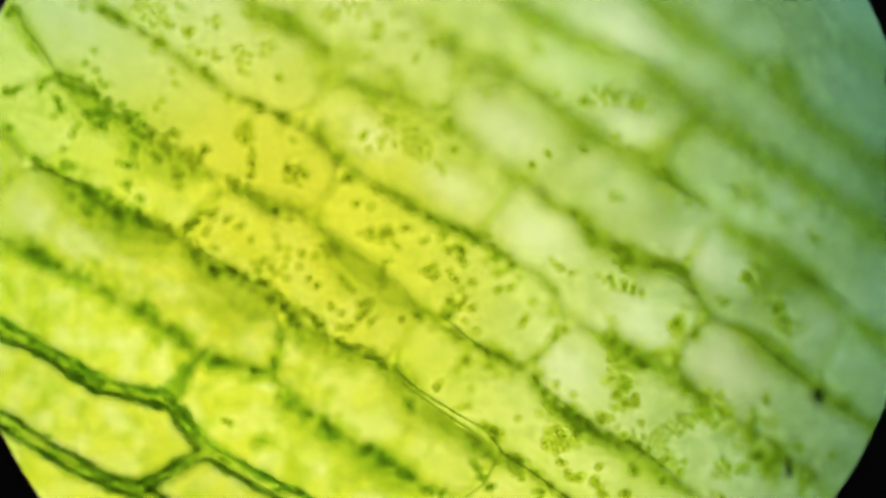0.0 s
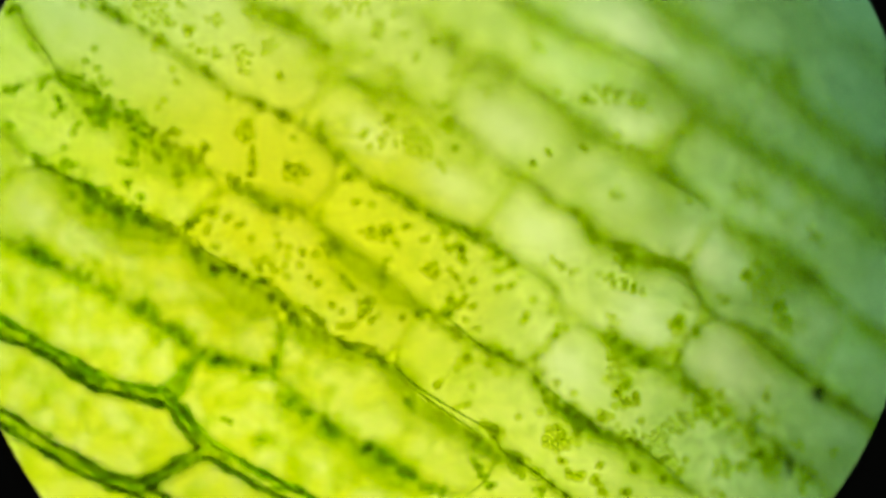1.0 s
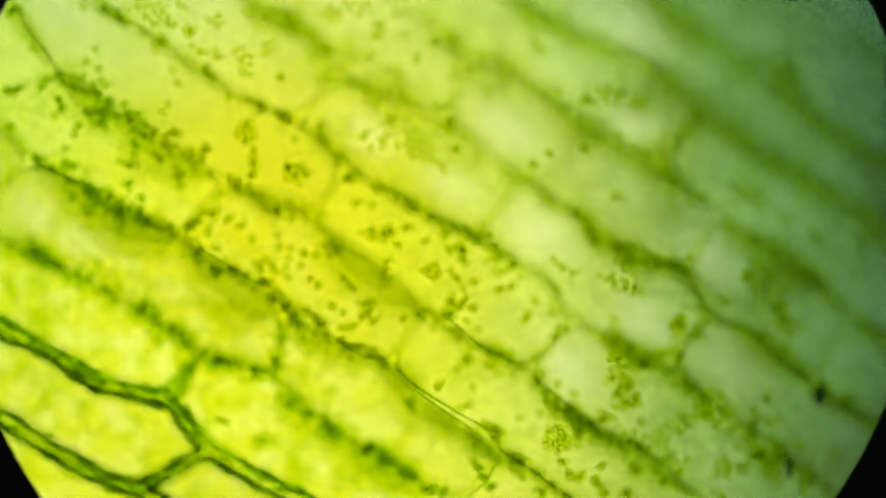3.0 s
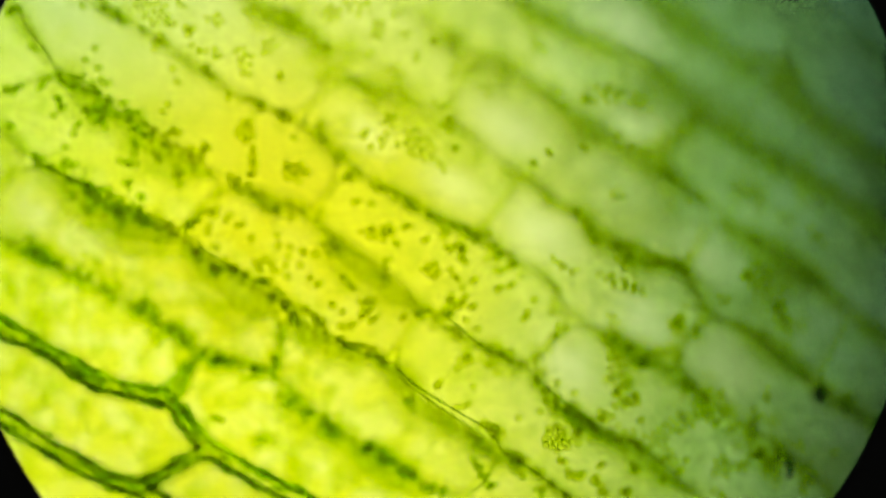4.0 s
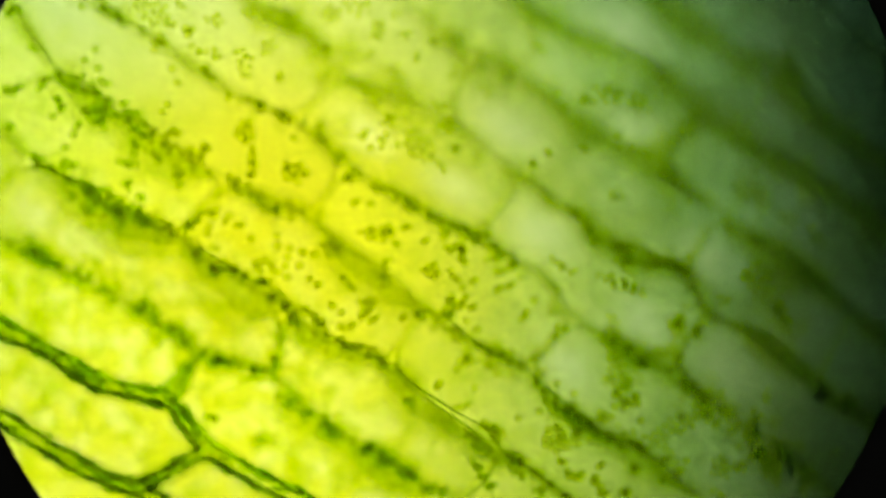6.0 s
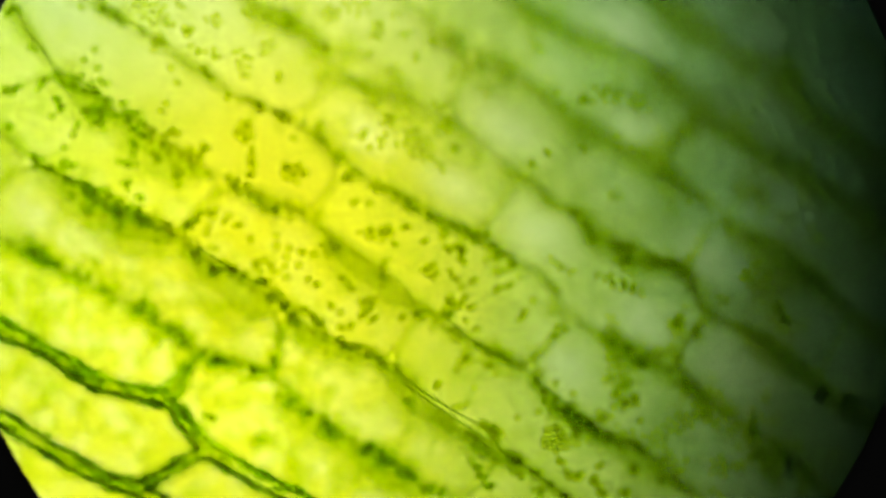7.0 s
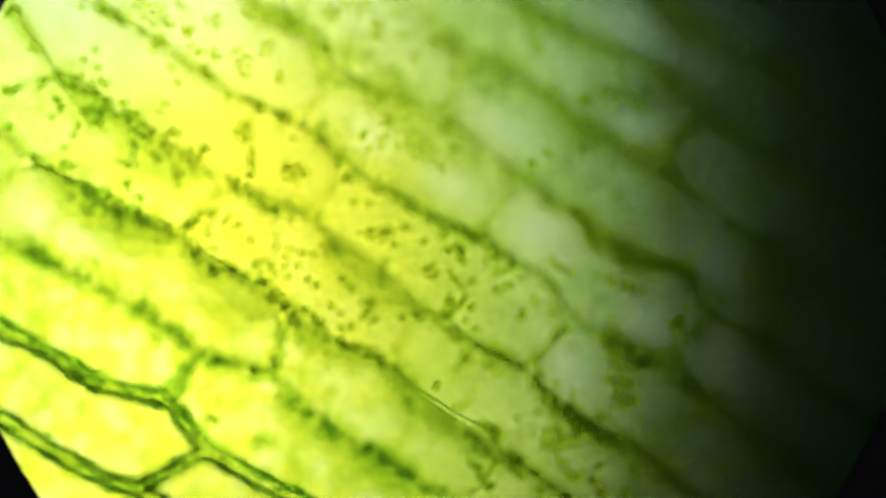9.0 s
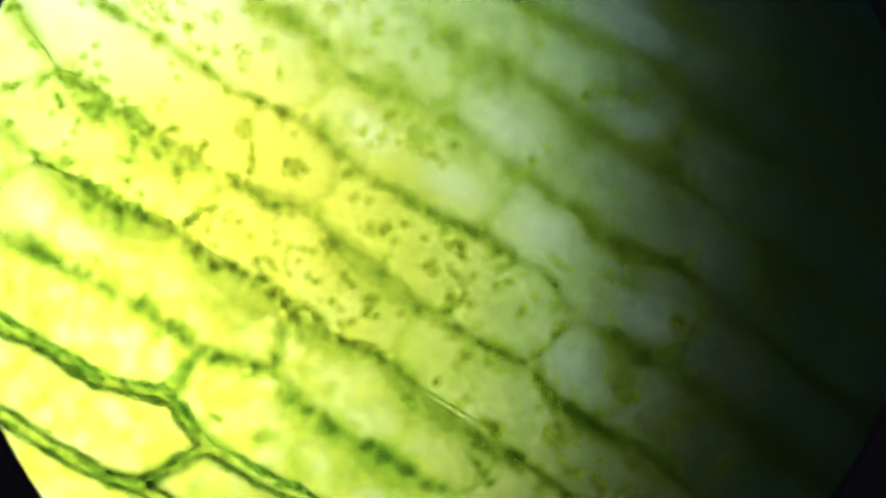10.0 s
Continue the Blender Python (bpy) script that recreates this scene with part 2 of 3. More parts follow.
long_wall((-31, -70), (70, -45), (160, 0), (210, 30), (280, 75), (360, 130), (440, 180), (525, 212), (570, 250), (612, 297), (700, 345), (770, 385), (845, 418), (900, 455), (960, 490), (1012, 562), (1100, 600), (1185, 640), (1250, 710), (1330, 760), (1420, 830), (1500, 910))
long_wall((330, -70), (380, -40), (440, 0), (500, 35), (560, 70), (600, 135), (680, 168), (790, 215), (850, 262), (920, 315), (1040, 395), (1120, 450), (1210, 478), (1245, 560), (1330, 580), (1440, 672), (1550, 745), (1640, 800))
long_wall((580, -80), (640, -40), (700, 0), (770, 50), (825, 95), (930, 135), (1020, 210), (1100, 258), (1165, 290), (1220, 335), (1262, 380), (1340, 420), (1420, 475), (1500, 545), (1580, 600), (1660, 650))
long_wall((790, -80), (850, -40), (900, 0), (980, 40), (1060, 75), (1160, 118), (1235, 190), (1300, 245), (1370, 280), (1450, 330), (1568, 410), (1660, 470))
long_wall((1080, -80), (1130, -40), (1180, 10), (1250, 60), (1350, 130), (1430, 190), (1500, 250), (1620, 310), (1660, 330))
long_wall((1330, -80), (1450, 20), (1560, 110), (1660, 180))

# cross walls: for each file of cells, the corner on its lower and on its upper long wall
CROSS = [
    [],
    [(4, 6)],
    [(4, 5)],
    [(0, 2), (7, 9), (12, 15)],
    [(6, 7), (11, 12)],
    [(2, 0), (9, 9), (14, 15)],
    [(7, 5), (12, 9), (17, 13)],
    [(7, 4), (12, 10), (15, 13)],
    [(8, 6)],
    [(7, 4)],
    [],
]


def smooth_line(points, n=5):
    """A line through all the points, rounded between them."""
    p = [Vector(q) for q in points]
    if len(p) < 2:
        return p
    p = [2 * p[0] - p[1]] + p + [2 * p[-1] - p[-2]]
    line = []
    for a, b, c, d in zip(p, p[1:], p[2:], p[3:]):
        for i in range(n):
            t = i / n
            line.append(0.5 * (2 * b + (c - a) * t + (2 * a - 5 * b + 4 * c - d) * t * t + (3 * b - a - 3 * c + d) * t ** 3))
    return line + [p[-2]]


def rounded(loop, times=3):
    """Cut the corners of a closed outline."""
    for _ in range(times):
        loop = [v for a, b in zip(loop, loop[1:] + loop[:1]) for v in (0.75 * a + 0.25 * b, 0.25 * a + 0.75 * b)] if len(loop) < 90 else \
               [0.25 * a + 0.5 * b + 0.25 * c for a, b, c in zip(loop[-1:] + loop[:-1], loop, loop[1:] + loop[:1])]
    return loop


def even(loop, step):
    """An outline walked in even steps."""
    result, left = [], 0.0
    for a, b in zip(loop, loop[1:] + loop[:1]):
        d = (b - a).length
        while left < d:
            result.append(a.lerp(b, left / d))
            left += step
        left -= d
    return result


def inset(loop, by):
    """An outline moved inward; by: one width, or one for each point."""
    by = [by] * len(loop) if isinstance(by, (int, float)) else by
    n, area = len(loop), sum(a.x * b.y - b.x * a.y for a, b in zip(loop, loop[1:] + loop[:1]))
    sign, moved = (1 if area > 0 else -1), []
    for i in range(n):
        d = (loop[(i + 1) % n] - loop[i - 1]).normalized()
        moved.append(loop[i] + sign * by[i] * Vector((-d.y, d.x)))
    return moved


def inside(loop, x, y):
    hit = False
    for a, b in zip(loop, loop[1:] + loop[:1]):
        if (a.y > y) != (b.y > y) and x < (b.x - a.x) * (y - a.y) / (b.y - a.y) + a.x:
            hit = not hit
    return hit


CELLS = []
FLOOR = -0.030


def crispness(v):
    """How far a stretch of wall stands up into the plane in focus, from 0 to 1."""
    best = 0.0
    for j, x0, x1, k in ((4, 55, 130, 1.0), (4, 330, 480, 0.8), (4, 560, 1100, 1.0), (5, 540, 700, 0.4), (5, 740, 1240, 0.5), (7, 1180, 1460, 0.3), (2, -60, 640, 0.9), (1, -60, 640, 0.9)):
        d = min(((v - p).length for p in smooth_line(WALLS[j], 3) if x0 <= p.x <= x1), default=99)
        best = max(best, k * min(1.0, max(0.0, (46 - d) / 30)))
    return best


# stretches of the long walls below which the green layer is broad: wall, from, to, width
BROAD = ((4, 90, 330, 62), (4, 330, 520, 72), (4, 520, 690, 40), (4, 700, 890, 44), (5, 110, 390, 48), (5, 560, 745, 60), (5, 940, 1240, 26),
         (3, 480, 780, 40), (6, 1020, 1240, 30), (7, 1000, 1230, 26), (7, 1260, 1640, 30), (8, 900, 1180, 26), (8, 1260, 1640, 30), (9, 900, 1640, 24), (10, 1100, 1640, 28))


def build_cell(outline, stout, file):
    mid = sum(outline, Vector((0, 0))) / len(outline)
    base = place(mid.x, mid.y, FLOOR)
    thing = new("plant_cell")
    thing.location = base
    if stout:
        text = "elongated lime-yellow leaf cell with thick dark green walls"
    elif mid.x > 1080 or mid.y < 60:
        text = "blurred pale green leaf cell with clumped green granules"
    elif mid.x > 800:
        text = "pale yellow-green leaf cell with heaps of granules"
    else:
        text = "bright yellow leaf cell with scattered green granules"
    tagged(thing, text, "plant cell", "cells of the leaf")
    loops, soft_line = [], smooth_line(WALLS[3], 3)
    wide, crisp, along = [], [crispness(v) for v in outline], []
    for a, b in zip(outline[-1:] + outline[:-1], outline[1:] + outline[:1]):
        d = (b - a).normalized()
        along.append(min(1.0, max(0.0, (abs(d.x * 0.82 + d.y * 0.57) - 0.45) / 0.4)))
    for v, c in zip(outline, crisp):
        k = min(1.0, max(0.0, (min((v - p).length for p in soft_line) - 14) / 30)) if stout else 0.0
        k *= 1 + 0.5 * noise.noise(Vector((v.x, v.y, 0)) * 0.03)
        wide.append((0.8 + 0.6 * c + (4.5 + 3.5 * noise.noise(Vector((v.x, v.y, 7)) * 0.02)) * k, 2.4 + (0 if stout or v.x > 1250 else 3.0 * (1 - along[len(wide)])) + 1.4 * c + 8.5 * k + 0.8 * noise.noise(Vector((v.x, v.y, 5)) * 0.08)))
    outer = inset(outline, [g for g, _ in wide])
    deep_down = [leaf_z((v.x - 784) * UNIT, (441 - v.y) * UNIT) for v in outline]
    high = [-0.022 * (1 - c) - 0.92 * c * z for c, z in zip(crisp, deep_down)]
    profile = [(0.0, 0.0), (0.0, 0.8), (0.3, 1.0), (0.7, 1.0), (1.0, 0.8), (1.0, 0.0)]
    bm = bmesh.new()
    for f, up in profile:
        ring = inset(outer, [t * f for _, t in wide])
        loops.append([bm.verts.new(place(v.x, v.y, FLOOR + (h - FLOOR) * up) - base) for v, h in zip(ring, high)])
    n = len(outer)
    for a, b in zip(loops, loops[1:] + loops[:1]):
        for i in range(n):
            k = (i + 1) % n
            bm.faces.new((a[i], a[k], b[k], b[i]))
    bmesh.ops.recalc_face_normals(bm, faces=bm.faces[:])
    part("cell_wall", bm, THICK if stout and file < 2 else MIDDLE if stout else WALL, thing)
    bm = bmesh.new()
    inner = inset(outer, [t * 0.5 for _, t in wide])
    loops = []
    for by, lift in ((0.0, FLOOR), (0.0, -0.022), (3.0, -0.013), (8.0, -0.010)):
        loops.append([bm.verts.new(place(v.x, v.y, lift) - base) for v in inset(inner, by)])
    for a, b in zip(loops, loops[1:]):
        for i in range(n):
            k = (i + 1) % n
            bm.faces.new((a[i], a[k], b[k], b[i]))
    caps = [bm.faces.new(loops[0]), bm.faces.new(loops[-1])]
    bmesh.ops.triangulate(bm, faces=caps)
    bmesh.ops.recalc_face_normals(bm, faces=bm.faces[:])
    part("cytoplasm", bm, SAP, thing, "clear pale sap", smooth=False)
    bm = bmesh.new()
    loops = []
    broad = [5 + 34 * noise.noise(Vector((v.x, v.y, 9)) * 0.012) + 10 * noise.noise(Vector((v.x, v.y, 3)) * 0.05) for v in outline]
    for i in range(n):
        more = 0.0
        for j, x0, x1, w in BROAD:
            if j == file + 1 and x0 < outline[i].x < x1:
                near = min((outline[i] - p).length for p in smooth_line(WALLS[j], 3))
                fade = min(1.0, (outline[i].x - x0) / 40, (x1 - outline[i].x) / 40)
                more = w * fade * min(1.0, max(0.0, (30 - near) / 16)) * (1 + 0.6 * noise.noise(Vector((outline[i].x, outline[i].y, 2)) * 0.025))
        broad[i] = 2.0 + (max(1.0, broad[i]) + more) * along[i]
    for _ in range(4):
        broad = [0.25 * a + 0.5 * b + 0.25 * c for a, b, c in zip(broad[-1:] + broad[:-1], broad, broad[1:] + broad[:1])]
    for reach, low in ((0.55, 0.0035), (1.0, -0.014)):
        loops = []
        for f, lift in ((0.0, 0.0), (0.05, 0.006), (0.6, 0.005), (1.0, 0.0)):
            loops.append([bm.verts.new(place(v.x, v.y, FLOOR + low + lift) - base) for v in inset(outline, [1 + b * f * reach for b in broad])])
        for a, b in zip(loops, loops[1:] + loops[:1]):
            for i in range(n):
                k = (i + 1) % n
                bm.faces.new((a[i], a[k], b[k], b[i]))
    bmesh.ops.recalc_face_normals(bm, faces=bm.faces[:])
    part("cytoplasm_layer", bm, LAYER, thing, "soft olive-green layer along the wall")
    CELLS.append((thing, outline, mid))


for j, cuts in enumerate(CROSS):
    lower, upper = WALLS[j], WALLS[j + 1]
    ends = [(0, 0)] + [c for c in cuts] + [(len(lower) - 1, len(upper) - 1)]
    for (a0, b0), (a1, b1) in zip(ends, ends[1:]):
        edge = smooth_line(lower[a0:a1 + 1]) + smooth_line(upper[b0:b1 + 1])[::-1]
        outline = even(rounded(even(edge, 14), 4), 11)
        build_cell(outline, j < 3, j)


def leaf_underside():
    """The second layer of the leaf, below the cells in focus: one soft body that rests on the slide."""
    bm, n = bmesh.new(), 60
    grid = []
    for i in range(n + 1):
        for k in range(n + 1):
            u, v = 2 * i / n - 1, 2 * k / n - 1
            x, y = 0.47 * u * math.sqrt(1 - v * v / 2), 0.47 * v * math.sqrt(1 - u * u / 2)
            grid.append((x, y))
    tops = [bm.verts.new((x, y, max(SLIDE_Z + 0.01, leaf_z(x, y) + FLOOR - 0.001))) for x, y in grid]
    lows = [bm.verts.new((x, y, SLIDE_Z)) for x, y in grid]
    at = lambda i, k: i * (n + 1) + k
    for i in range(n):
        for k in range(n):
            q = (at(i, k), at(i + 1, k), at(i + 1, k + 1), at(i, k + 1))
            bm.faces.new([tops[v] for v in q])
            bm.faces.new([lows[v] for v in q[::-1]])
    rim = [at(i, 0) for i in range(n)] + [at(n, k) for k in range(n)] + [at(i, n) for i in range(n, 0, -1)] + [at(0, k) for k in range(n, 0, -1)]
    for a, b in zip(rim, rim[1:] + rim[:1]):
        bm.faces.new((lows[a], lows[b], tops[b], tops[a]))
    bmesh.ops.recalc_face_normals(bm, faces=bm.faces[:])
    tagged(part("leaf_underside", bm, PIGMENT_SHADE, None), "translucent yellow-green lower layer of the leaf on the slide", "leaf", kind="structure")


leaf_underside()


def leaf_skin():
    """The clear, finely creased skin over the far cells, where the leaf bends away."""
    bm, xs, ys = bmesh.new(), list(range(1040, 1660, 4)), list(range(-60, 700, 4))
    tops, lows = [], []
    for cx in xs:
        for cy in ys:
            s = (cx - 1150) * 0.9 + (330 - cy) * 0.8
            edge = min(1.0, (1656 - cx) / 40, (cx - 1040) / 110, (cy + 60) / 40, (696 - cy) / 60)
            k = min(1.0, max(0.0, (s - 40) / 240)) * edge
            u, v = 0.6 * cx + 0.8 * cy, 0.8 * cx - 0.6 * cy
            fold = 1 - 2 * abs(noise.noise(Vector((u * 0.018, v * 0.045, 2.0))))
            fine = 1 - 2 * abs(noise.noise(Vector((u * 0.05, v * 0.11, 8.0))))
            patch = 0.5 + 0.9 * noise.noise(Vector((cx * 0.008, cy * 0.008, 4.0)))
            high = k * (0.0018 * fold + 0.0026 * max(0.0, patch) * fine + 0.0035 * noise.noise(Vector((cx * 0.011, cy * 0.011, 6.0))))
            flat = place(cx, cy).z
            tops.append(bm.verts.new(place(cx, cy, 0.0025 - 0.8 * flat + 0.0035 * max(0.0, edge) + high)))
            lows.append(bm.verts.new(place(cx, cy, 0.00248 - 0.8 * flat)))
    n, m = len(xs), len(ys)
    at = lambda i, k: i * m + k
    for i in range(n - 1):
        for k in range(m - 1):
            q = (at(i, k), at(i + 1, k), at(i + 1, k + 1), at(i, k + 1))
            bm.faces.new([tops[v] for v in q])
            bm.faces.new([lows[v] for v in q[::-1]])
    bmesh.ops.recalc_face_normals(bm, faces=bm.faces[:])
    tagged(part("leaf_skin", bm, SKIN, None), "clear finely creased skin over the far cells of the leaf", "leaf", kind="structure")


leaf_skin()

# ---- chloroplasts ----
def shared_mesh(name, bm, mat):
    me = bpy.data.meshes.new(name)
    bm.to_mesh(me)
    bm.free()
    me.materials.append(mat)
    for p in me.polygons:
        p.use_smooth = True
    return me


def granule_meshes(mat):
    """Plump, slightly uneven grains, flattened towards the wall, with an added ring that darkens the rim."""
    made = []
    for i in range(4):
        bm = bmesh.new()
        bmesh.ops.create_icosphere(bm, subdivisions=2, radius=1)
        rnd = random.Random(i)
        off = Vector((rnd.random() * 9, rnd.random() * 9, rnd.random() * 9))
        for v in bm.verts:
            v.co *= 1 + 0.12 * noise.noise(v.co * 1.3 + off)
            v.co.z *= 0.7
        ring_wall(bm, [(0.92 + 0.075 * math.cos(a), 0.08 * math.sin(a)) for a in (math.pi * k / 3 for k in range(6))], 16)
        bmesh.ops.recalc_face_normals(bm, faces=bm.faces[:])
        made.append(shared_mesh("chloroplast", bm, mat))
    return made


def hollow_meshes(mat):
    """Grains with a hollow, which a pale starch grain fills: the bright lensed centre, put into the shape."""
    made = []
    for i in range(4):
        bm, hole, steps = bmesh.new(), 0.39 + 0.04 * i, 20
        mid, half = (1 + hole) / 2, (1 - hole) / 2
        ring_wall(bm, [(mid + half * math.cos(a), 0.55 * math.sin(a)) for a in (2 * math.pi * k / 8 for k in range(8))], steps)
        for v in bm.verts:
            v.co *= 1 + 0.16 * noise.noise(v.co * 1.2 + Vector((3.1 * i, 0, 1)))
        bmesh.ops.recalc_face_normals(bm, faces=bm.faces[:])
        made.append(shared_mesh("chloroplast", bm, mat))
    return made


def starch_mesh():
    bm = bmesh.new()
    bmesh.ops.create_icosphere(bm, subdivisions=1, radius=0.36)
    for v in bm.verts:
        v.co.z *= 0.8
    return shared_mesh("starch_grain", bm, STARCH)


GRAINS, GRASSY_GRAINS, STARCHY_GRAINS, STARCH_GRAIN = granule_meshes(CHLORO), granule_meshes(GRASSY), hollow_meshes(STARCHY), starch_mesh()
dice = random.Random(7)
GRANULES, SINGLES = [], []


def cell_at(x, y):
    for cell in CELLS:
        if inside(cell[1], x, y):
            return cell
    return min(CELLS, key=lambda c: min((v - Vector((x, y))).length for v in c[1]))


def chloroplast(x, y, size=6.5, lift=0.0, starry=False):
    thing, outline, mid = cell_at(x, y)
    r = size * UNIT
    p = place(x, y, lift)
    p = place(x, y, lift + min(0.03, (-0.85 if x > 960 else -0.6) * leaf_z(p.x, p.y)) + (0.005 if x > 960 else 0.0))
    old = x < 265 or y - 0.66 * x > 235
    ob = new("chloroplast", dice.choice(STARCHY_GRAINS if starry else GRASSY_GRAINS if old else GRAINS))
    ob.parent = thing
    ob.location = p - thing.location
    ob.rotation_euler = (dice.uniform(-0.4, 0.4), dice.uniform(-0.4, 0.4), dice.uniform(0, 6.3))
    ob.scale = (r, r * dice.uniform(0.85, 1.0), r)
    if starry:
        new("starch_grain", STARCH_GRAIN).parent = ob
    GRANULES.append((ob, x, y))
    return ob


def cluster(x, y, n, along, across, turn=35, size=0, lift=-0.007, starry=False):
    """A heap of n granules in an oval of those half-widths, turned clockwise."""
    c, s, spots = math.cos(radians(turn)), math.sin(radians(turn)), []
    start, size = dice.uniform(0, 6.3), size or (5.5 if starry else 7.5)
    n = max(min(n, 3), round(n * (0.76 if starry else 0.70)))
    for i in range(n):
        a, r = start + 2.39996 * i, math.sqrt((i + 0.3) / n)
        u, v = along * r * math.cos(a) + dice.gauss(0, 1.1), across * r * math.sin(a) + dice.gauss(0, 1.1)
        spots.append((x + c * u - s * v, y + s * u + c * v))
    for q in spots:
        chloroplast(*q, size * dice.uniform(0.85, 1.15), lift + dice.uniform(-0.004, 0.004), starry)


def heaps(*rows):
    """Heaps of granules: place on the chart, number, half-width along and across, turn."""
    for row in rows:
        cluster(*row)


def starry_heaps(*rows, lift=-0.006):
    """The same, of granules that hold a starch grain."""
    for row in rows:
        cluster(*row, lift=lift, starry=True)


def singles(*spots):
    for x, y in spots:
        SINGLES.append(chloroplast(x, y, dice.uniform(7.0, 8.2), -0.006 + dice.uniform(-0.005, 0.004)))


def spots_along(j, x0, x1, n, spread, shift=0):
    """n spots scattered about a stretch of a long wall; shift: to its upper (+) or lower (-) side."""
    line = [p for p in smooth_line(WALLS[j], 8) if x0 <= p.x <= x1]
    found = []
    for _ in range(n):
        i = dice.randrange(len(line) - 1)
        a, b = line[i], line[i + 1]
        d = (b - a).normalized()
        found.append(a.lerp(b, dice.random()) + Vector((d.y, -d.x)) * (dice.gauss(0, spread) + shift))
    return found


def lining(j, x0, x1, n, spread, shift=0):
    for p in spots_along(j, x0, x1, round(0.5 * n), spread, shift):
        chloroplast(p.x, p.y, dice.uniform(6.5, 8.5), -0.028 + dice.uniform(0, 0.014))


# long upper left cell, and the file above it
singles((145, 12), (168, 87), (150, 108), (173, 121), (178, 140), (184, 149), (193, 148), (305, 122), (313, 146), (297, 186), (287, 199), (55, 82), (62, 89), (405, 165), (403, 174), (495, 132), (495, 140))
singles((145, 135), (141, 143), (135, 156), (124, 157), (130, 149), (68, 158), (75, 150), (85, 140), (170, 160), (175, 170), (185, 182), (190, 176), (215, 185), (221, 182), (222, 199), (100, 175), (105, 188), (112, 192), (95, 205),
        (135, 225), (130, 238), (140, 218), (115, 262), (15, 222), (21, 226), (60, 275), (66, 281), (75, 283), (185, 228), (181, 216))
heaps((22, 160, 9, 18, 7, -20), (22, 20, 8, 22, 7, -25), (168, 203, 20, 24, 17), (245, 222, 24, 36, 15, 48), (238, 262, 6, 16, 4, 92), (225, 291, 7, 18, 6, 10), (120, 292, 8, 22, 7, 0), (105, 185, 5, 18, 7, 80))
heaps((306, 236, 6, 19, 5, 0), (278, 280, 5, 14, 7, 80), (345, 278, 15, 20, 15), (363, 262, 5, 10, 6, 80), (433, 233, 16, 19, 19), (447, 268, 3, 8, 5, 80), (446, 288, 6, 10, 8), (522, 304, 20, 25, 19, 20), (316, 315, 8, 20, 8, 80))
starry_heaps((270, 20, 32, 38, 22), (302, 42, 5, 12, 9), (381, 36, 9, 18, 12, 0), (440, 26, 3, 12, 5), (384, 98, 5, 13, 7, 60), (350, 88, 5, 16, 5, 30), (432, 108, 19, 33, 14, 75), (477, 82, 11, 19, 15, 110), (320, 8, 4, 10, 6))
heaps((335, 53, 6, 12, 11), (285, 72, 8, 13, 10, 35, 8, -0.02), (368, 130, 10, 18, 8, 50, 8, -0.02), (458, 184, 10, 22, 7, 40, 8, -0.014), (508, 208, 8, 18, 6, 25, 8, -0.014), (200, 25, 14, 34, 10, 35, 8, -0.02))
# the crowded files above the middle
starry_heaps((588, 24, 11, 15, 16), (632, 14, 14, 34, 14, 0), (668, 53, 13, 14, 19, 20), (700, 25, 4, 14, 9), (718, 60, 4, 12, 7, 50), (765, 72, 2, 6, 4), (737, 103, 3, 6, 8), (703, 130, 12, 20, 14, 50), (650, 100, 3, 8, 10), lift=-0.008)
starry_heaps((780, 186, 7, 26, 7, 0), (947, 80, 9, 19, 12), (858, 161, 7, 18, 10), (800, 130, 4, 6, 14), (1078, 166, 11, 32, 15, 30, 7.5), (1132, 184, 10, 26, 13, 40, 7.5), (1040, 178, 5, 14, 8, 20, 7.5), lift=-0.014)
starry_heaps((690, 211, 12, 12, 14), (742, 258, 42, 36, 24, 42), (782, 296, 5, 12, 7, 50), (642, 239, 6, 10, 13), (676, 248, 7, 11, 12), (808, 262, 3, 7, 5, 0), (702, 256, 2, 6, 4), (972, 271, 3, 5, 8), (942, 291, 5, 12, 6, -20), (1035, 262, 4, 9, 8))
singles((655, 261), (520, 245), (510, 296), (633, 356), (627, 359), (657, 362), (703, 434), (699, 429), (750, 427), (756, 424), (538, 448), (533, 445), (558, 450), (510, 455), (505, 471))
heaps((792, 221, 9, 13, 13), (672, 330, 7, 16, 12), (615, 316, 5, 12, 9))
# the middle file
heaps((662, 416, 13, 26, 13, 20), (686, 408, 7, 12, 11), (718, 401, 6, 24, 4, -15), (588, 438, 14, 20, 15), (680, 488, 9, 17, 8, 85), (796, 441, 5, 12, 5, -10), (815, 440, 5, 11, 7), (817, 458, 5, 11, 7), (762, 477, 11, 20, 13, 30))
starry_heaps((685, 461, 3, 8, 5, 0), (980, 461, 4, 12, 5), (997, 474, 4, 10, 6, 50), (1015, 480, 4, 12, 4, 0), (866, 416, 3, 6, 6), (990, 583, 6, 20, 8, -30))
singles((797, 478), (803, 489), (810, 495), (842, 495), (835, 499), (818, 510), (880, 513), (886, 509), (907, 503), (900, 508), (825, 525), (820, 531), (838, 542), (833, 546), (945, 532), (932, 553), (924, 566), (930, 561), (825, 568), (846, 583))
heaps((798, 533, 9, 12, 10), (816, 541, 4, 12, 4, 0), (650, 541, 11, 15, 13, 60), (640, 560, 4, 10, 5, -20), (742, 559, 4, 8, 7))
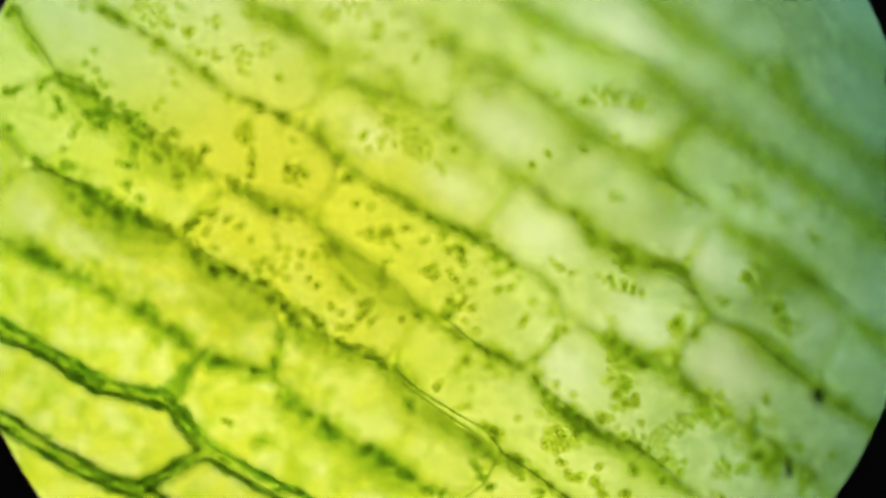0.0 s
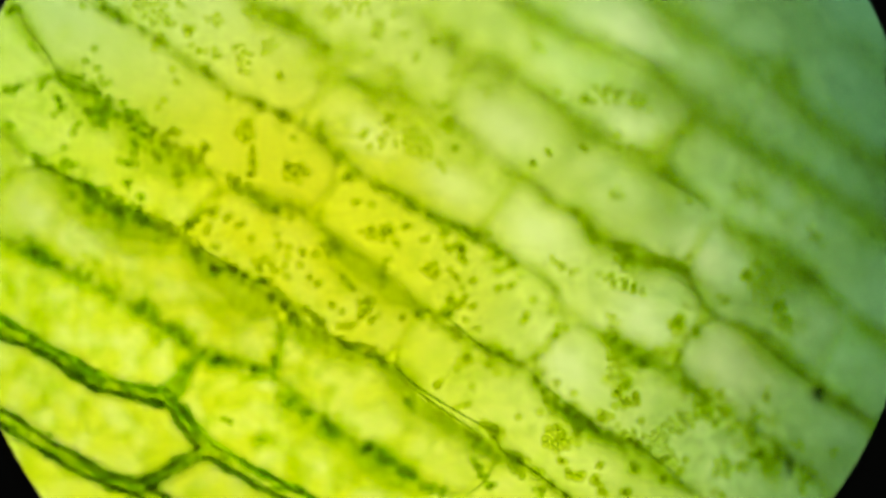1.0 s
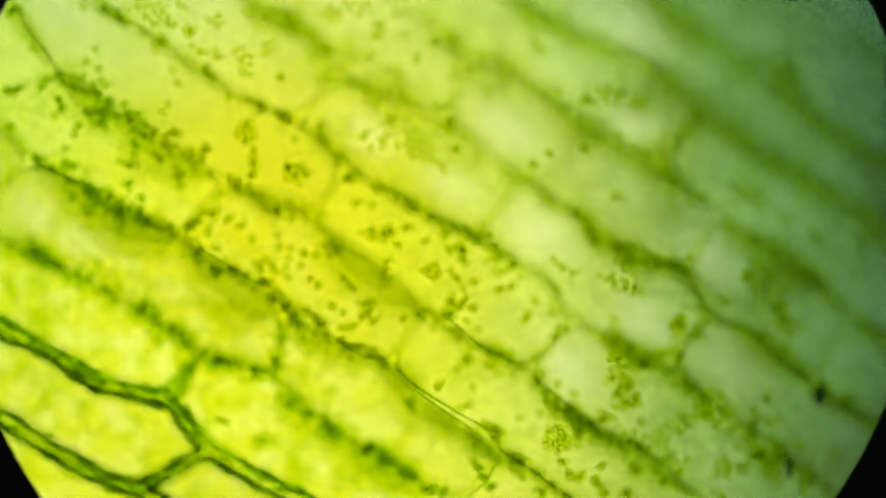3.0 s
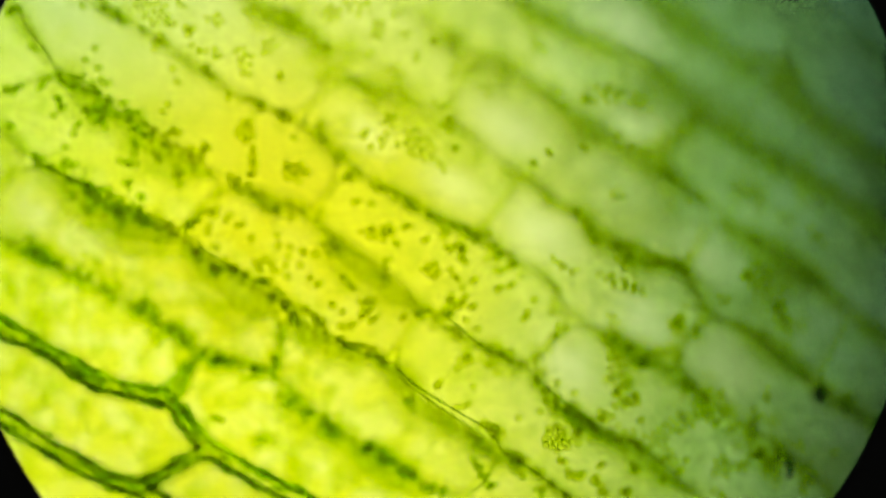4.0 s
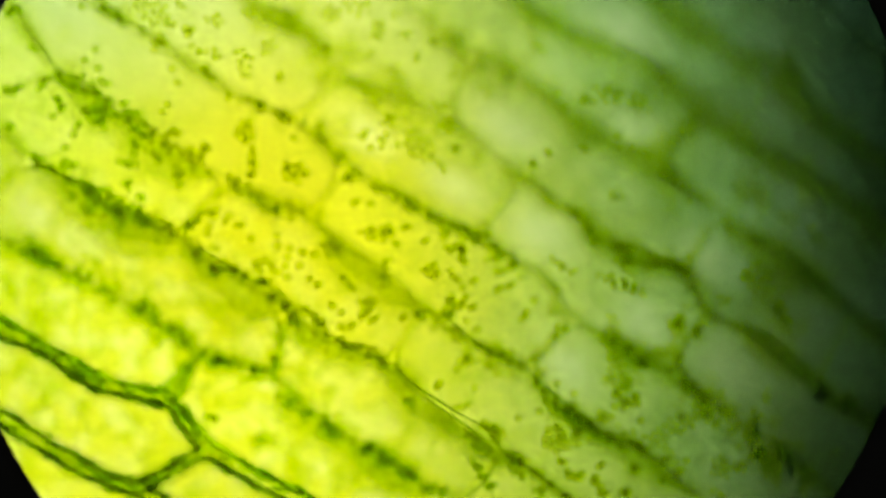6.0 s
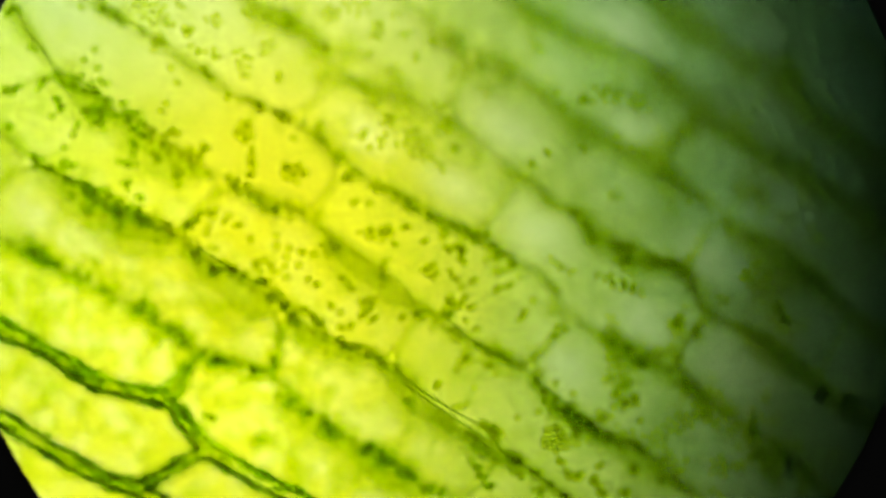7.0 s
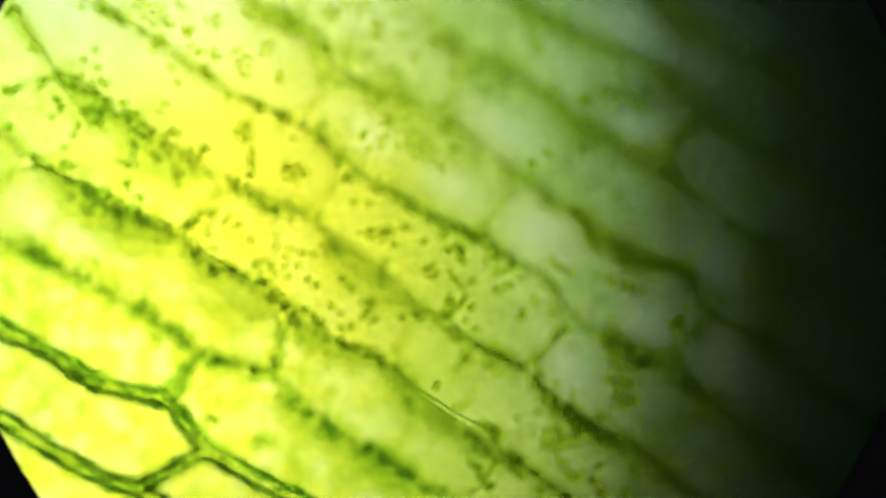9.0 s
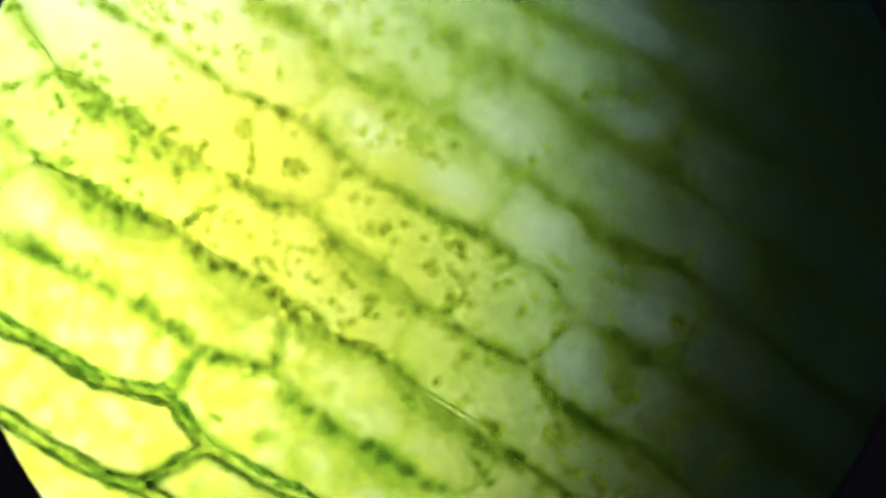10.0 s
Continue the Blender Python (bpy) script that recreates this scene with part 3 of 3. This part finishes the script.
singles((548, 493), (565, 502), (560, 505), (605, 490), (611, 496), (618, 505), (625, 512), (590, 543), (586, 539), (605, 553), (668, 562), (655, 570), (661, 566), (715, 560), (711, 565), (602, 578), (609, 581), (620, 578), (626, 574))
singles((400, 391), (406, 382), (420, 400), (428, 398), (370, 400), (367, 412), (445, 423), (490, 418), (492, 435), (375, 437), (385, 440), (460, 465), (470, 461), (450, 465), (480, 470), (485, 480), (495, 482), (460, 480), (508, 490), (512, 440), (455, 474), (530, 470))
# the wall below the middle file, from end to end
heaps((185, 352, 34, 46, 17, 30), (150, 330, 10, 26, 8, 28), (243, 380, 18, 28, 11, 36), (292, 405, 14, 24, 13, 30), (225, 326, 5, 12, 7), (251, 349, 4, 8, 6, 60), (338, 397, 9, 26, 4, -32), (378, 376, 7, 12, 9, -40), (350, 450, 7, 10, 15, 0))
heaps((382, 478, 8, 12, 8, 0), (412, 477, 6, 14, 7), (466, 499, 6, 12, 5, 20), (497, 530, 12, 22, 10, 60), (515, 555, 12, 20, 12, 60), (545, 552, 7, 20, 7, 20), (563, 570, 9, 12, 9), (612, 609, 9, 24, 6, 20), (650, 618, 4, 12, 4), (678, 647, 4, 9, 5))
heaps((426, 328, 14, 30, 11, 25), (484, 371, 6, 16, 5, 10), (445, 308, 3, 6, 6))
singles((497, 522), (505, 535), (512, 548), (520, 560), (528, 572), (540, 548), (552, 556), (560, 566), (568, 576), (575, 586), (600, 604), (612, 610), (622, 613), (634, 613), (655, 618), (668, 632))
singles((398, 462), (408, 472), (420, 480), (432, 488), (462, 497), (472, 502), (488, 518), (372, 474), (386, 470), (391, 479), (380, 486), (345, 446), (352, 458), (330, 402), (345, 390), (356, 376))
# below the middle
singles((772, 686), (779, 676), (775, 681), (837, 685), (808, 722), (818, 720), (828, 716), (918, 740), (955, 730), (960, 695), (966, 709), (718, 712), (727, 715), (722, 709), (375, 740), (390, 745), (383, 741), (835, 815), (840, 822))
heaps((820, 641, 8, 17, 10, -30), (868, 757, 14, 20, 9, 20), (880, 772, 10, 11, 14, 0), (916, 811, 14, 18, 10, 25), (918, 836, 8, 18, 8), (853, 840, 10, 22, 7, 70), (986, 778, 30, 27, 23), (1022, 768, 8, 8, 18, 0), (993, 817, 3, 8, 5), (1010, 840, 5, 14, 6, 30), (1027, 841, 4, 9, 6), (950, 836, 4, 9, 7))
heaps((768, 868, 12, 24, 10, 20), (720, 838, 7, 18, 9, 10), (870, 860, 3, 9, 6), (955, 870, 6, 12, 10))
# right of the middle
starry_heaps((1100, 503, 32, 50, 10, 22), (1052, 422, 9, 16, 10, 40), (1085, 570, 10, 20, 11, 80), (1085, 622, 14, 17, 13, 80), (1094, 660, 26, 33, 18, 60), (1215, 480, 4, 11, 6), (1192, 576, 4, 6, 10))
heaps((1108, 455, 16, 18, 22), (1112, 714, 14, 26, 11, -10), (1070, 737, 8, 15, 10), (1092, 699, 4, 10, 6), (1170, 462, 12, 34, 8, 10), (1110, 780, 12, 34, 9, 20), (1055, 852, 6, 15, 7), (1068, 871, 3, 7, 6), (1107, 873, 4, 8, 8), (1122, 830, 5, 10, 8))
starry_heaps((1206, 748, 28, 32, 18, -15), (1166, 776, 17, 18, 19), (1115, 764, 8, 32, 6, 22), (1186, 810, 10, 22, 10, 55), (1250, 712, 22, 26, 22, 40), (1258, 745, 9, 18, 9), (1275, 697, 5, 9, 8), (1278, 828, 22, 19, 20), (1313, 826, 10, 13, 12), (1272, 874, 7, 15, 8))
starry_heaps((1345, 804, 9, 14, 9, -30), (1358, 700, 6, 8, 16, 0), (1340, 735, 8, 20, 9), (1415, 790, 7, 14, 10), (1432, 838, 9, 14, 22, 20), (1475, 800, 4, 9, 8), (1370, 815, 12, 14, 22, 0), (1420, 870, 5, 10, 7))
singles((1175, 850), (1170, 853), (1065, 822), (1060, 826), (1215, 815), (1205, 832), (1200, 838), (1145, 796), (1135, 745), (1125, 700), (968, 712))
# the far, dim corner
starry_heaps((1352, 508, 56, 52, 28, 52), (1385, 565, 28, 30, 18, 70), (1322, 488, 8, 11, 11), (1280, 530, 6, 14, 8), lift=-0.004)
starry_heaps((1440, 415, 9, 26, 12, 50), (1405, 135, 10, 30, 16, 40), (1090, 345, 6, 18, 12), lift=-0.02)

# granules that line the long walls
lining(5, 60, 280, 69, 9)
lining(5, 280, 560, 39, 7)
lining(5, 760, 940, 45, 7)
lining(5, 940, 1180, 66, 9, 3)
lining(4, 50, 110, 12, 5)
lining(4, 110, 320, 72, 11, -2)
lining(4, 330, 690, 90, 6)
lining(4, 700, 890, 39, 7, -12)
lining(4, 880, 1010, 24, 6)
lining(6, 170, 320, 8, 8)
lining(6, 420, 530, 8, 6)
lining(6, 680, 860, 12, 7)
lining(6, 860, 1015, 8, 7)
lining(7, 440, 800, 12, 14)
lining(7, 1000, 1240, 39, 10)
lining(8, 900, 1240, 24, 9)
lining(3, 340, 500, 12, 5)
lining(2, -60, 300, 20, 6)
lining(2, 290, 380, 8, 5)
lining(1, -60, 260, 18, 6)


# ---- thin wavy strands of sap, and the sharp upper edges of the cell walls ----
def tube(name, line, radius, mat, lift=0.0, level=0.9):
    """A fine thread along a line on the chart, tapered at both ends, that follows the leaf's bend only in part."""
    thing, bm, rings, n = cell_at(line[0].x, line[0].y)[0], bmesh.new(), [], len(line) - 1
    for i, p in enumerate(line):
        f, d = i / n, (line[min(n, i + 1)] - line[max(0, i - 1)]).normalized()
        side, flat = Vector((-d.y, d.x)), place(p.x, p.y).z
        c = place(p.x, p.y, lift - level * flat) - thing.location
        r = UNIT * radius * (0.25 + 0.75 * math.sin(math.pi * min(0.97, max(0.03, f))) ** 0.4) * (1 + 0.35 * noise.noise(Vector((p.x, p.y, 1)) * 0.07))
        rings.append([bm.verts.new(c + Vector((side.x * r * math.cos(a), -side.y * r * math.cos(a), r * math.sin(a)))) for a in (math.pi * k / 3 for k in range(6))])
    for a, b in zip(rings, rings[1:]):
        for k in range(6):
            m = (k + 1) % 6
            bm.faces.new((a[k], a[m], b[m], b[k]))
    bm.faces.new(rings[0])
    bm.faces.new(rings[-1][::-1])
    bmesh.ops.recalc_face_normals(bm, faces=bm.faces[:])
    part(name, bm, mat, thing)


def strand(x, y, length, turn, wave):
    d = Vector((math.cos(radians(turn)), math.sin(radians(turn))))
    side = Vector((-d.y, d.x))
    tube("strand", [Vector((x, y)) + d * length * (i / 14 - 0.5) + side * wave * noise.noise(Vector((x * 0.1, y * 0.1, 3 * i / 14))) for i in range(15)], 3.0, STRAND, 0.002, 0.6)


for x, y, length, turn, wave in ((1345, 120, 60, 80, 22), (1372, 150, 50, 70, 18), (1420, 180, 46, 75, 20), (1395, 110, 40, 50, 14), (1480, 190, 50, 60, 16),
                                 (1310, 340, 44, 35, 12), (1340, 355, 30, 60, 10), (1440, 420, 40, 50, 14)):
    strand(x, y, length, turn, wave)


def wall_edge(radius, lift, *points):
    line = [p + 1.2 * Vector((noise.noise(Vector((p.x, p.y, 3)) * 0.05), noise.noise(Vector((p.x, p.y, 8)) * 0.05))) for p in smooth_line(points, 6)]
    tube("wall_edge", line, radius, EDGE, lift)


wall_edge(1.6, 0.0, (36, 28), (48, 52), (70, 80), (90, 108), (100, 130))
wall_edge(1.6, -0.002, (100, 130), (125, 134), (150, 146), (180, 168))
wall_edge(2.2, 0.0, (60, 289), (85, 298), (112, 312), (140, 322))
wall_edge(1.8, -0.001, (300, 412), (318, 420), (345, 422))
wall_edge(1.9, 0.0, (348, 418), (356, 440), (390, 462), (420, 480), (445, 497), (468, 502), (482, 515))
wall_edge(1.7, -0.001, (495, 530), (508, 552), (515, 580))
wall_edge(1.8, 0.0, (572, 588), (595, 600), (625, 622), (655, 632), (690, 634))
wall_edge(2.4, 0.0, (694, 642), (712, 662), (745, 690), (790, 718), (830, 742), (858, 757))
wall_edge(1.7, 0.0, (704, 668), (728, 688), (760, 710), (800, 738), (836, 760))
wall_edge(2.2, 0.0, (858, 757), (876, 778), (890, 800), (912, 815), (940, 832), (975, 858), (1015, 885))
wall_edge(2.0, 0.0, (890, 800), (874, 824), (860, 850), (840, 868), (824, 880))
wall_edge(1.2, -0.008, (600, 438), (622, 446), (650, 460), (684, 474))
wall_edge(2.2, -0.001, (772, 551), (800, 570), (830, 596), (860, 618))
wall_edge(1.3, -0.006, (700, 490), (720, 512), (735, 540), (760, 552))
wall_edge(2.3, -0.002, (932, 650), (955, 676), (985, 702), (1020, 728), (1060, 758))
wall_edge(2.0, 0.0, (1110, 775), (1150, 806), (1185, 832), (1210, 860))
wall_edge(1.6, -0.001, (1180, 484), (1205, 500), (1230, 516), (1247, 536))
wall_edge(2.2, -0.002, (1325, 588), (1360, 618), (1400, 650), (1440, 680))
wall_edge(1.8, -0.003, (1405, 470), (1450, 500), (1490, 525), (1512, 548))
wall_edge(2.4, -0.020, (1090, 78), (1130, 98), (1166, 118))
wall_edge(3.0, -0.012, (1160, 310), (1205, 335), (1240, 356), (1262, 378))
wall_edge(2.2, -0.002, (200, 692), (240, 712), (290, 726))
wall_edge(3.0, -0.001, (352, 762), (380, 792), (420, 812), (470, 838), (520, 868), (560, 890))
wall_edge(3.0, -0.001, (385, 815), (420, 838), (460, 858), (500, 882))


# ---- chloroplasts of the lower layer, deep under the plane in focus ----
DEEP_ROWS = []


def deep(j, x0, x1, n, spread, shift=0, depth=0.035, size=8):
    """Granules in loose clumps along a stretch of a long wall."""
    found = spots_along(j, x0, x1, round(0.38 * n), spread, shift)
    for p in spots_along(j, x0, x1, 1 + n // 19, spread * 0.7, shift):
        found += [p + Vector((0.82, 0.57)) * dice.gauss(0, 20) + Vector((0.57, -0.82)) * dice.gauss(0, spread * 0.7) for _ in range(7)]
    for q in found:
        DEEP_ROWS.append((place(q.x, q.y, -0.016 - depth * dice.uniform(0.4, 1.2)), size * UNIT * dice.uniform(0.8, 1.3)))


for j, x0, x1, n in ((1, -60, 260, 105), (2, -60, 300, 115), (2, 290, 375, 36), (2, 370, 560, 20)):
    for p in spots_along(j, x0, x1, n, 5):
        DEEP_ROWS.append((place(p.x, p.y, -0.02 - dice.uniform(0, 0.02)), 7 * UNIT * dice.uniform(0.8, 1.3)))
    for p in spots_along(j, x0, x1, n // 4, 6):
        d, z = Vector((0.87, 0.5)) if x0 != 290 else Vector((0.65, 0.76)), -0.004 - dice.uniform(0, 0.012)
        for i in range(dice.randint(3, 8)):
            q = p + d * 5 * i + Vector((dice.gauss(0, 1), dice.gauss(0, 1)))
            DEEP_ROWS.append((place(q.x, q.y, z), 4 * UNIT * dice.uniform(0.8, 1.2)))


def deep_between(a, b, n, spread, depth=0.02, size=8):
    """The same along a cross wall."""
    a, b = Vector(a), Vector(b)
    for _ in range(n):
        p = a.lerp(b, dice.random()) + Vector((dice.gauss(0, spread), dice.gauss(0, spread)))
        DEEP_ROWS.append((place(p.x, p.y, -0.016 - depth * dice.uniform(0.4, 1.2)), size * UNIT * dice.uniform(0.8, 1.3)))


deep_between((298, 706), (350, 628), 45, 5)
deep_between((368, 796), (250, 862), 60, 6)
deep_between((490, 660), (503, 565), 16, 6)
deep_between((1085, 600), (1145, 645), 24, 10)
deep_between((1090, 640), (1120, 690), 14, 10)
deep_between((1215, 700), (1285, 735), 30, 14)
deep_between((1300, 750), (1390, 840), 40, 16)
deep_between((1340, 470), (1395, 600), 22, 20)
deep_between((1100, 430), (1120, 480), 8, 11)
deep_between((1150, 455), (1215, 475), 9, 10)
deep_between((1010, 370), (1060, 430), 20, 9)
deep_between((1160, 310), (1200, 350), 14, 12)
deep_between((1290, 240), (1460, 350), 40, 18)
deep_between((1300, 330), (1380, 380), 16, 14)
deep_between((1370, 110), (1420, 160), 16, 16)
deep_between((1050, 150), (1160, 190), 8, 20)
deep_between((980, 720), (1090, 790), 40, 12)
deep_between((50, 446), (98, 466), 46, 9, 0.010)
deep_between((120, 470), (200, 520), 40, 13, 0.012)
deep_between((238, 538), (270, 556), 38, 12, 0.008)
deep_between((275, 568), (345, 605), 44, 12, 0.012)
deep_between((570, 750), (600, 765), 40, 11, 0.008)
deep_between((492, 700), (545, 740), 30, 9, 0.004)
deep_between((638, 790), (655, 800), 18, 7, 0.003)
deep_between((660, 800), (735, 845), 40, 10, 0.004)
deep_between((365, 635), (485, 662), 18, 6)
deep_between((452, 772), (480, 780), 12, 8, 0.02)
deep_between((318, 412), (395, 330), 9, 7)
deep_between((1190, 635), (1243, 565), 16, 9)
deep_between((935, 645), (1010, 565), 12, 6)
deep_between((1165, 290), (1235, 195), 30, 12)
deep_between((370, 636), (405, 646), 18, 7, 0.0)
deep_between((440, 656), (482, 670), 20, 8, 0.0)
deep_between((486, 655), (492, 590), 12, 5, 0.0)
deep_between((835, 610), (890, 640), 20, 11, 0.004)
deep_between((985, 715), (1060, 765), 22, 9, 0.004)
deep_between((1108, 602), (1150, 648), 16, 12, 0.004)
deep_between((1190, 590), (1200, 560), 10, 6, 0.002)
deep_between((705, 350), (775, 388), 16, 6, 0.006)
deep_between((780, 395), (848, 428), 26, 8, 0.004)
deep_between((868, 455), (930, 480), 15, 9, 0.006)
deep_between((740, 555), (800, 552), 16, 6, 0.004)
deep_between((540, 60), (680, 150), 30, 26, 0.05, 10)
deep_between((650, 150), (730, 180), 20, 16, 0.04, 10)
deep_between((730, 180), (830, 250), 12, 14, 0.03)
deep_between((130, 345), (250, 395), 36, 16, 0.01)
deep(3, -40, 130, 50, 15)
deep(3, 130, 350, 90, 19)
deep(3, 350, 500, 34, 9)
deep(3, 490, 760, 80, 18)
deep(4, 100, 330, 60, 24, -20)
deep(4, 330, 700, 50, 16, -18)
deep(4, 700, 900, 50, 10, -14)
deep(5, 60, 300, 36, 14, -6)
deep(5, 400, 760, 40, 10, -8)
deep(5, 780, 930, 36, 8)
deep(5, 940, 1230, 70, 10, 2)
deep(6, 160, 540, 30, 11)
deep(6, 540, 680, 20, 9)
deep(6, 680, 860, 24, 8)
deep(6, 860, 1020, 30, 10)
deep(6, 1060, 1480, 70, 14)
deep(7, 420, 900, 60, 22)
deep(7, 500, 730, 60, 30, 6)
deep(6, 540, 700, 40, 16, 20)
deep(8, 760, 960, 60, 18, -8)
deep(7, 900, 1240, 80, 12)
deep(7, 1240, 1640, 60, 12)
deep(8, 700, 1260, 100, 13)
deep(8, 1260, 1640, 40, 14)
deep(9, 880, 1640, 76, 16)
deep(10, 1130, 1640, 50, 20)


def deep_granules(rows, mat, text):
    """Far more than one could count: one body of many small flattened balls."""
    bm = bmesh.new()
    bmesh.ops.create_icosphere(bm, subdivisions=2, radius=1)
    bm.verts.ensure_lookup_table()
    ball = np.array([v.co for v in bm.verts]) * (1, 1, 0.7)
    tris = np.array([[v.index for v in f.verts] for f in bm.faces])
    bm.free()
    verts = np.concatenate([ball * r + np.array(p) for p, r in rows])
    faces = np.concatenate([tris + i * len(ball) for i in range(len(rows))])
    me = bpy.data.meshes.new("deep_chloroplasts")
    me.from_pydata(verts.tolist(), [], faces.tolist())
    me.materials.append(mat)
    for p in me.polygons:
        p.use_smooth = True
    tagged(new("deep_chloroplasts", me), text, "chloroplasts", kind="stuff")


def in_old_cells(p):
    """Below the fifth long wall lie the older, grass-green cells."""
    return 441 - p.y / UNIT > 245 + 0.66 * (p.x / UNIT + 784)


deep_granules([r for r in DEEP_ROWS if in_old_cells(r[0])], DEEP_GRASS, "blurred grass-green granules along the thick cell walls")
deep_granules([r for r in DEEP_ROWS if not in_old_cells(r[0])], DEEP, "blurred olive-green granules in the lower leaf layer")


# ---- dark flakes pressed into the thick walls ----
FLAKES = []


def flakes(line, n, half=13):
    """n long flakes along a line on the chart, most of them near the wall's two faces."""
    line = [Vector(p) for p in line]
    for _ in range(n):
        i = dice.randrange(len(line) - 1)
        a, b = line[i], line[i + 1]
        d = (b - a).normalized()
        off = dice.choice((-1, 1)) * half + dice.gauss(0, 3) if dice.random() < 0.72 else dice.uniform(-half, half)
        p = a.lerp(b, dice.random()) + Vector((d.y, -d.x)) * off
        turn = math.atan2(-d.y, d.x) + dice.gauss(0, 0.09)
        FLAKES.append((p, turn, dice.uniform(7, 20), dice.uniform(2.6, 6.5), dice.uniform(-0.009, 0.002)))


def flake_body():
    bm = bmesh.new()
    bmesh.ops.create_icosphere(bm, subdivisions=2, radius=1)
    ball, tris = [v.co.copy() for v in bm.verts], [[v.index for v in f.verts] for f in bm.faces]
    bm.free()
    verts, faces = [], []
    for k, (p, turn, a, b, lift) in enumerate(FLAKES):
        c, s, mid, base = math.cos(turn), math.sin(turn), place(p.x, p.y, lift), len(verts)
        for v in ball:
            w = v * (1 + 0.45 * noise.noise(v * 1.5 + Vector((k * 1.7, 0, 0))))
            x, y = w.x * a * UNIT, w.y * b * UNIT
            verts.append(mid + Vector((c * x - s * y, s * x + c * y, w.z * 3 * UNIT)))
        faces += [[base + i for i in t] for t in tris]
    me = bpy.data.meshes.new("wall_flakes")
    me.from_pydata(verts, [], faces)
    me.materials.append(FLAKE)
    for q in me.polygons:
        q.use_smooth = True
    tagged(new("wall_flakes", me), "dark green flakes pressed into the thick cell walls", "flakes", kind="stuff")


flakes([p for p in smooth_line(WALLS[1], 4) if p.x < 262], 60)
flakes([p for p in smooth_line(WALLS[2], 4) if p.x < 300], 60)
flakes([p for p in smooth_line(WALLS[2], 4) if 290 < p.x < 372], 14, 8)
flakes([p for p in smooth_line(WALLS[2], 4) if p.x > 440], 24)
flakes([p for p in smooth_line(WALLS[2], 4) if 372 < p.x < 470], 8, 13)
flakes([p for p in smooth_line(WALLS[1], 4) if p.x > 262], 24)
flakes([(362, 800), (255, 862)], 16, 8)
flake_body()


def speck(x, y, a, b, turn):
    bm = bmesh.new()
    bmesh.ops.create_icosphere(bm, subdivisions=3, radius=1)
    for v in bm.verts:
        v.co *= 1 + 0.35 * noise.noise(v.co * 1.6 + Vector((x, y, 0)))
        v.co = Vector((v.co.x * a * UNIT, v.co.y * b * UNIT, v.co.z * 0.003))
    ob = tagged(part("dust_speck", bm, SPECK, None), "small blue-black speck of dirt on the leaf", "speck", "specks on the leaf")
    ob.matrix_world = Matrix.Translation(place(x, y, -0.03)) @ pose(0, 0, 0, 0, 0, turn)


speck(1447, 700, 11, 16, 10)
speck(1394, 828, 7, 17, 0)


def aperture(cx, cy):
    """The pose of the added shade plate whose opening lies about that spot of the field."""
    k = (EYE_Z - PLATE_Z) / EYE_Z * UNIT
    return pose((cx - 784) * k, (441 - cy) * k, PLATE_Z)


# slow streaming: heaps that drift, with their place, reach, and how far right and down they have gone at 0, 2.5, 5, 7.5 and 10 s
STREAMS = []


def stream(x, y, reach, *steps):
    STREAMS.append((x, y, reach, *steps))


stream(650, 546, 24, (-3, 0), (-1, 0), (0, 0), (2, -2), (6, 0))
stream(680, 490, 18, (-2, 0), (-1, 0), (0, 0), (0, -1), (-1, -1))
stream(522, 304, 34, (1, 1), (0, 0), (0, 0), (-1, 0), (0, -1))
stream(383, 741, 16, (21, 4), (13, 3), (-4, -1), (-11, -4), (2, 4))
stream(997, 474, 30, (-1, 1), (0, 1), (0, 0), (-2, 0), (-4, 1))
stream(292, 192, 14, (-9, -10), (-4, -4), (0, 0), (-2, -3), (-4, -2))
stream(925, 563, 20, (-1, 7), (1, 2), (0, 0), (-3, -1), (-4, -3))
stream(742, 258, 40, (-4, -4), (-1, 0), (0, 0), (1, 0), (3, 1))
stream(432, 108, 30, (-3, -6), (-2, -3), (0, 1), (-1, 2), (-2, -1))
stream(837, 685, 8, (-2, 0), (-2, -1), (1, 1), (4, 1), (5, 3))
stream(168, 203, 26, (3, 4), (1, 2), (-1, 0), (-1, 1), (-4, -1))
stream(1278, 828, 50, (2, 1), (0, 0), (-1, 0), (-3, -2), (-4, 2))


def motions():
    """All that moves: the added shade plate sliding in over the lamp, and the granules that stream in the cells."""
    walk(SHADE_PLATE, [(t, aperture(x - 1195, y)) for t, x, y in ((0, 1390, 440), (1, 1300, 440), (2.5, 1160, 440), (4, 1030, 430), (5, 928, 410), (7, 798, 340), (8, 725, 310), (8.5, 655, 310), (9, 592, 310), (10, 508, 290))])
    lone = random.Random(3)
    for ob, x, y in GRANULES:
        way = next((steps for sx, sy, r, *steps in STREAMS if (x - sx) ** 2 + (y - sy) ** 2 < r * r), None)
        if way is None and ob not in SINGLES:
            continue
        if way is None:
            dx, dy = lone.uniform(-4, 4), lone.uniform(-4, 4)
            way = [((t - 4.5) / 10 * dx, (t - 4.5) / 10 * dy) for t in (0, 2.5, 5, 7.5, 10)]
        turn, home = ob.rotation_euler.to_matrix().to_4x4(), ob.location.copy()
        rows = []
        for t, (dx, dy) in zip((0, 2.5, 5, 7.5, 10), way):
            shake = Vector((lone.uniform(-0.7, 0.7), lone.uniform(-0.7, 0.7), 0))
            rows.append((t, Matrix.Translation(home + (Vector((dx, -dy, 0)) + shake) * UNIT) @ pose(0, 0, 0, 0, 0, 1.2 * t) @ turn))
        walk(ob, rows)


motions()
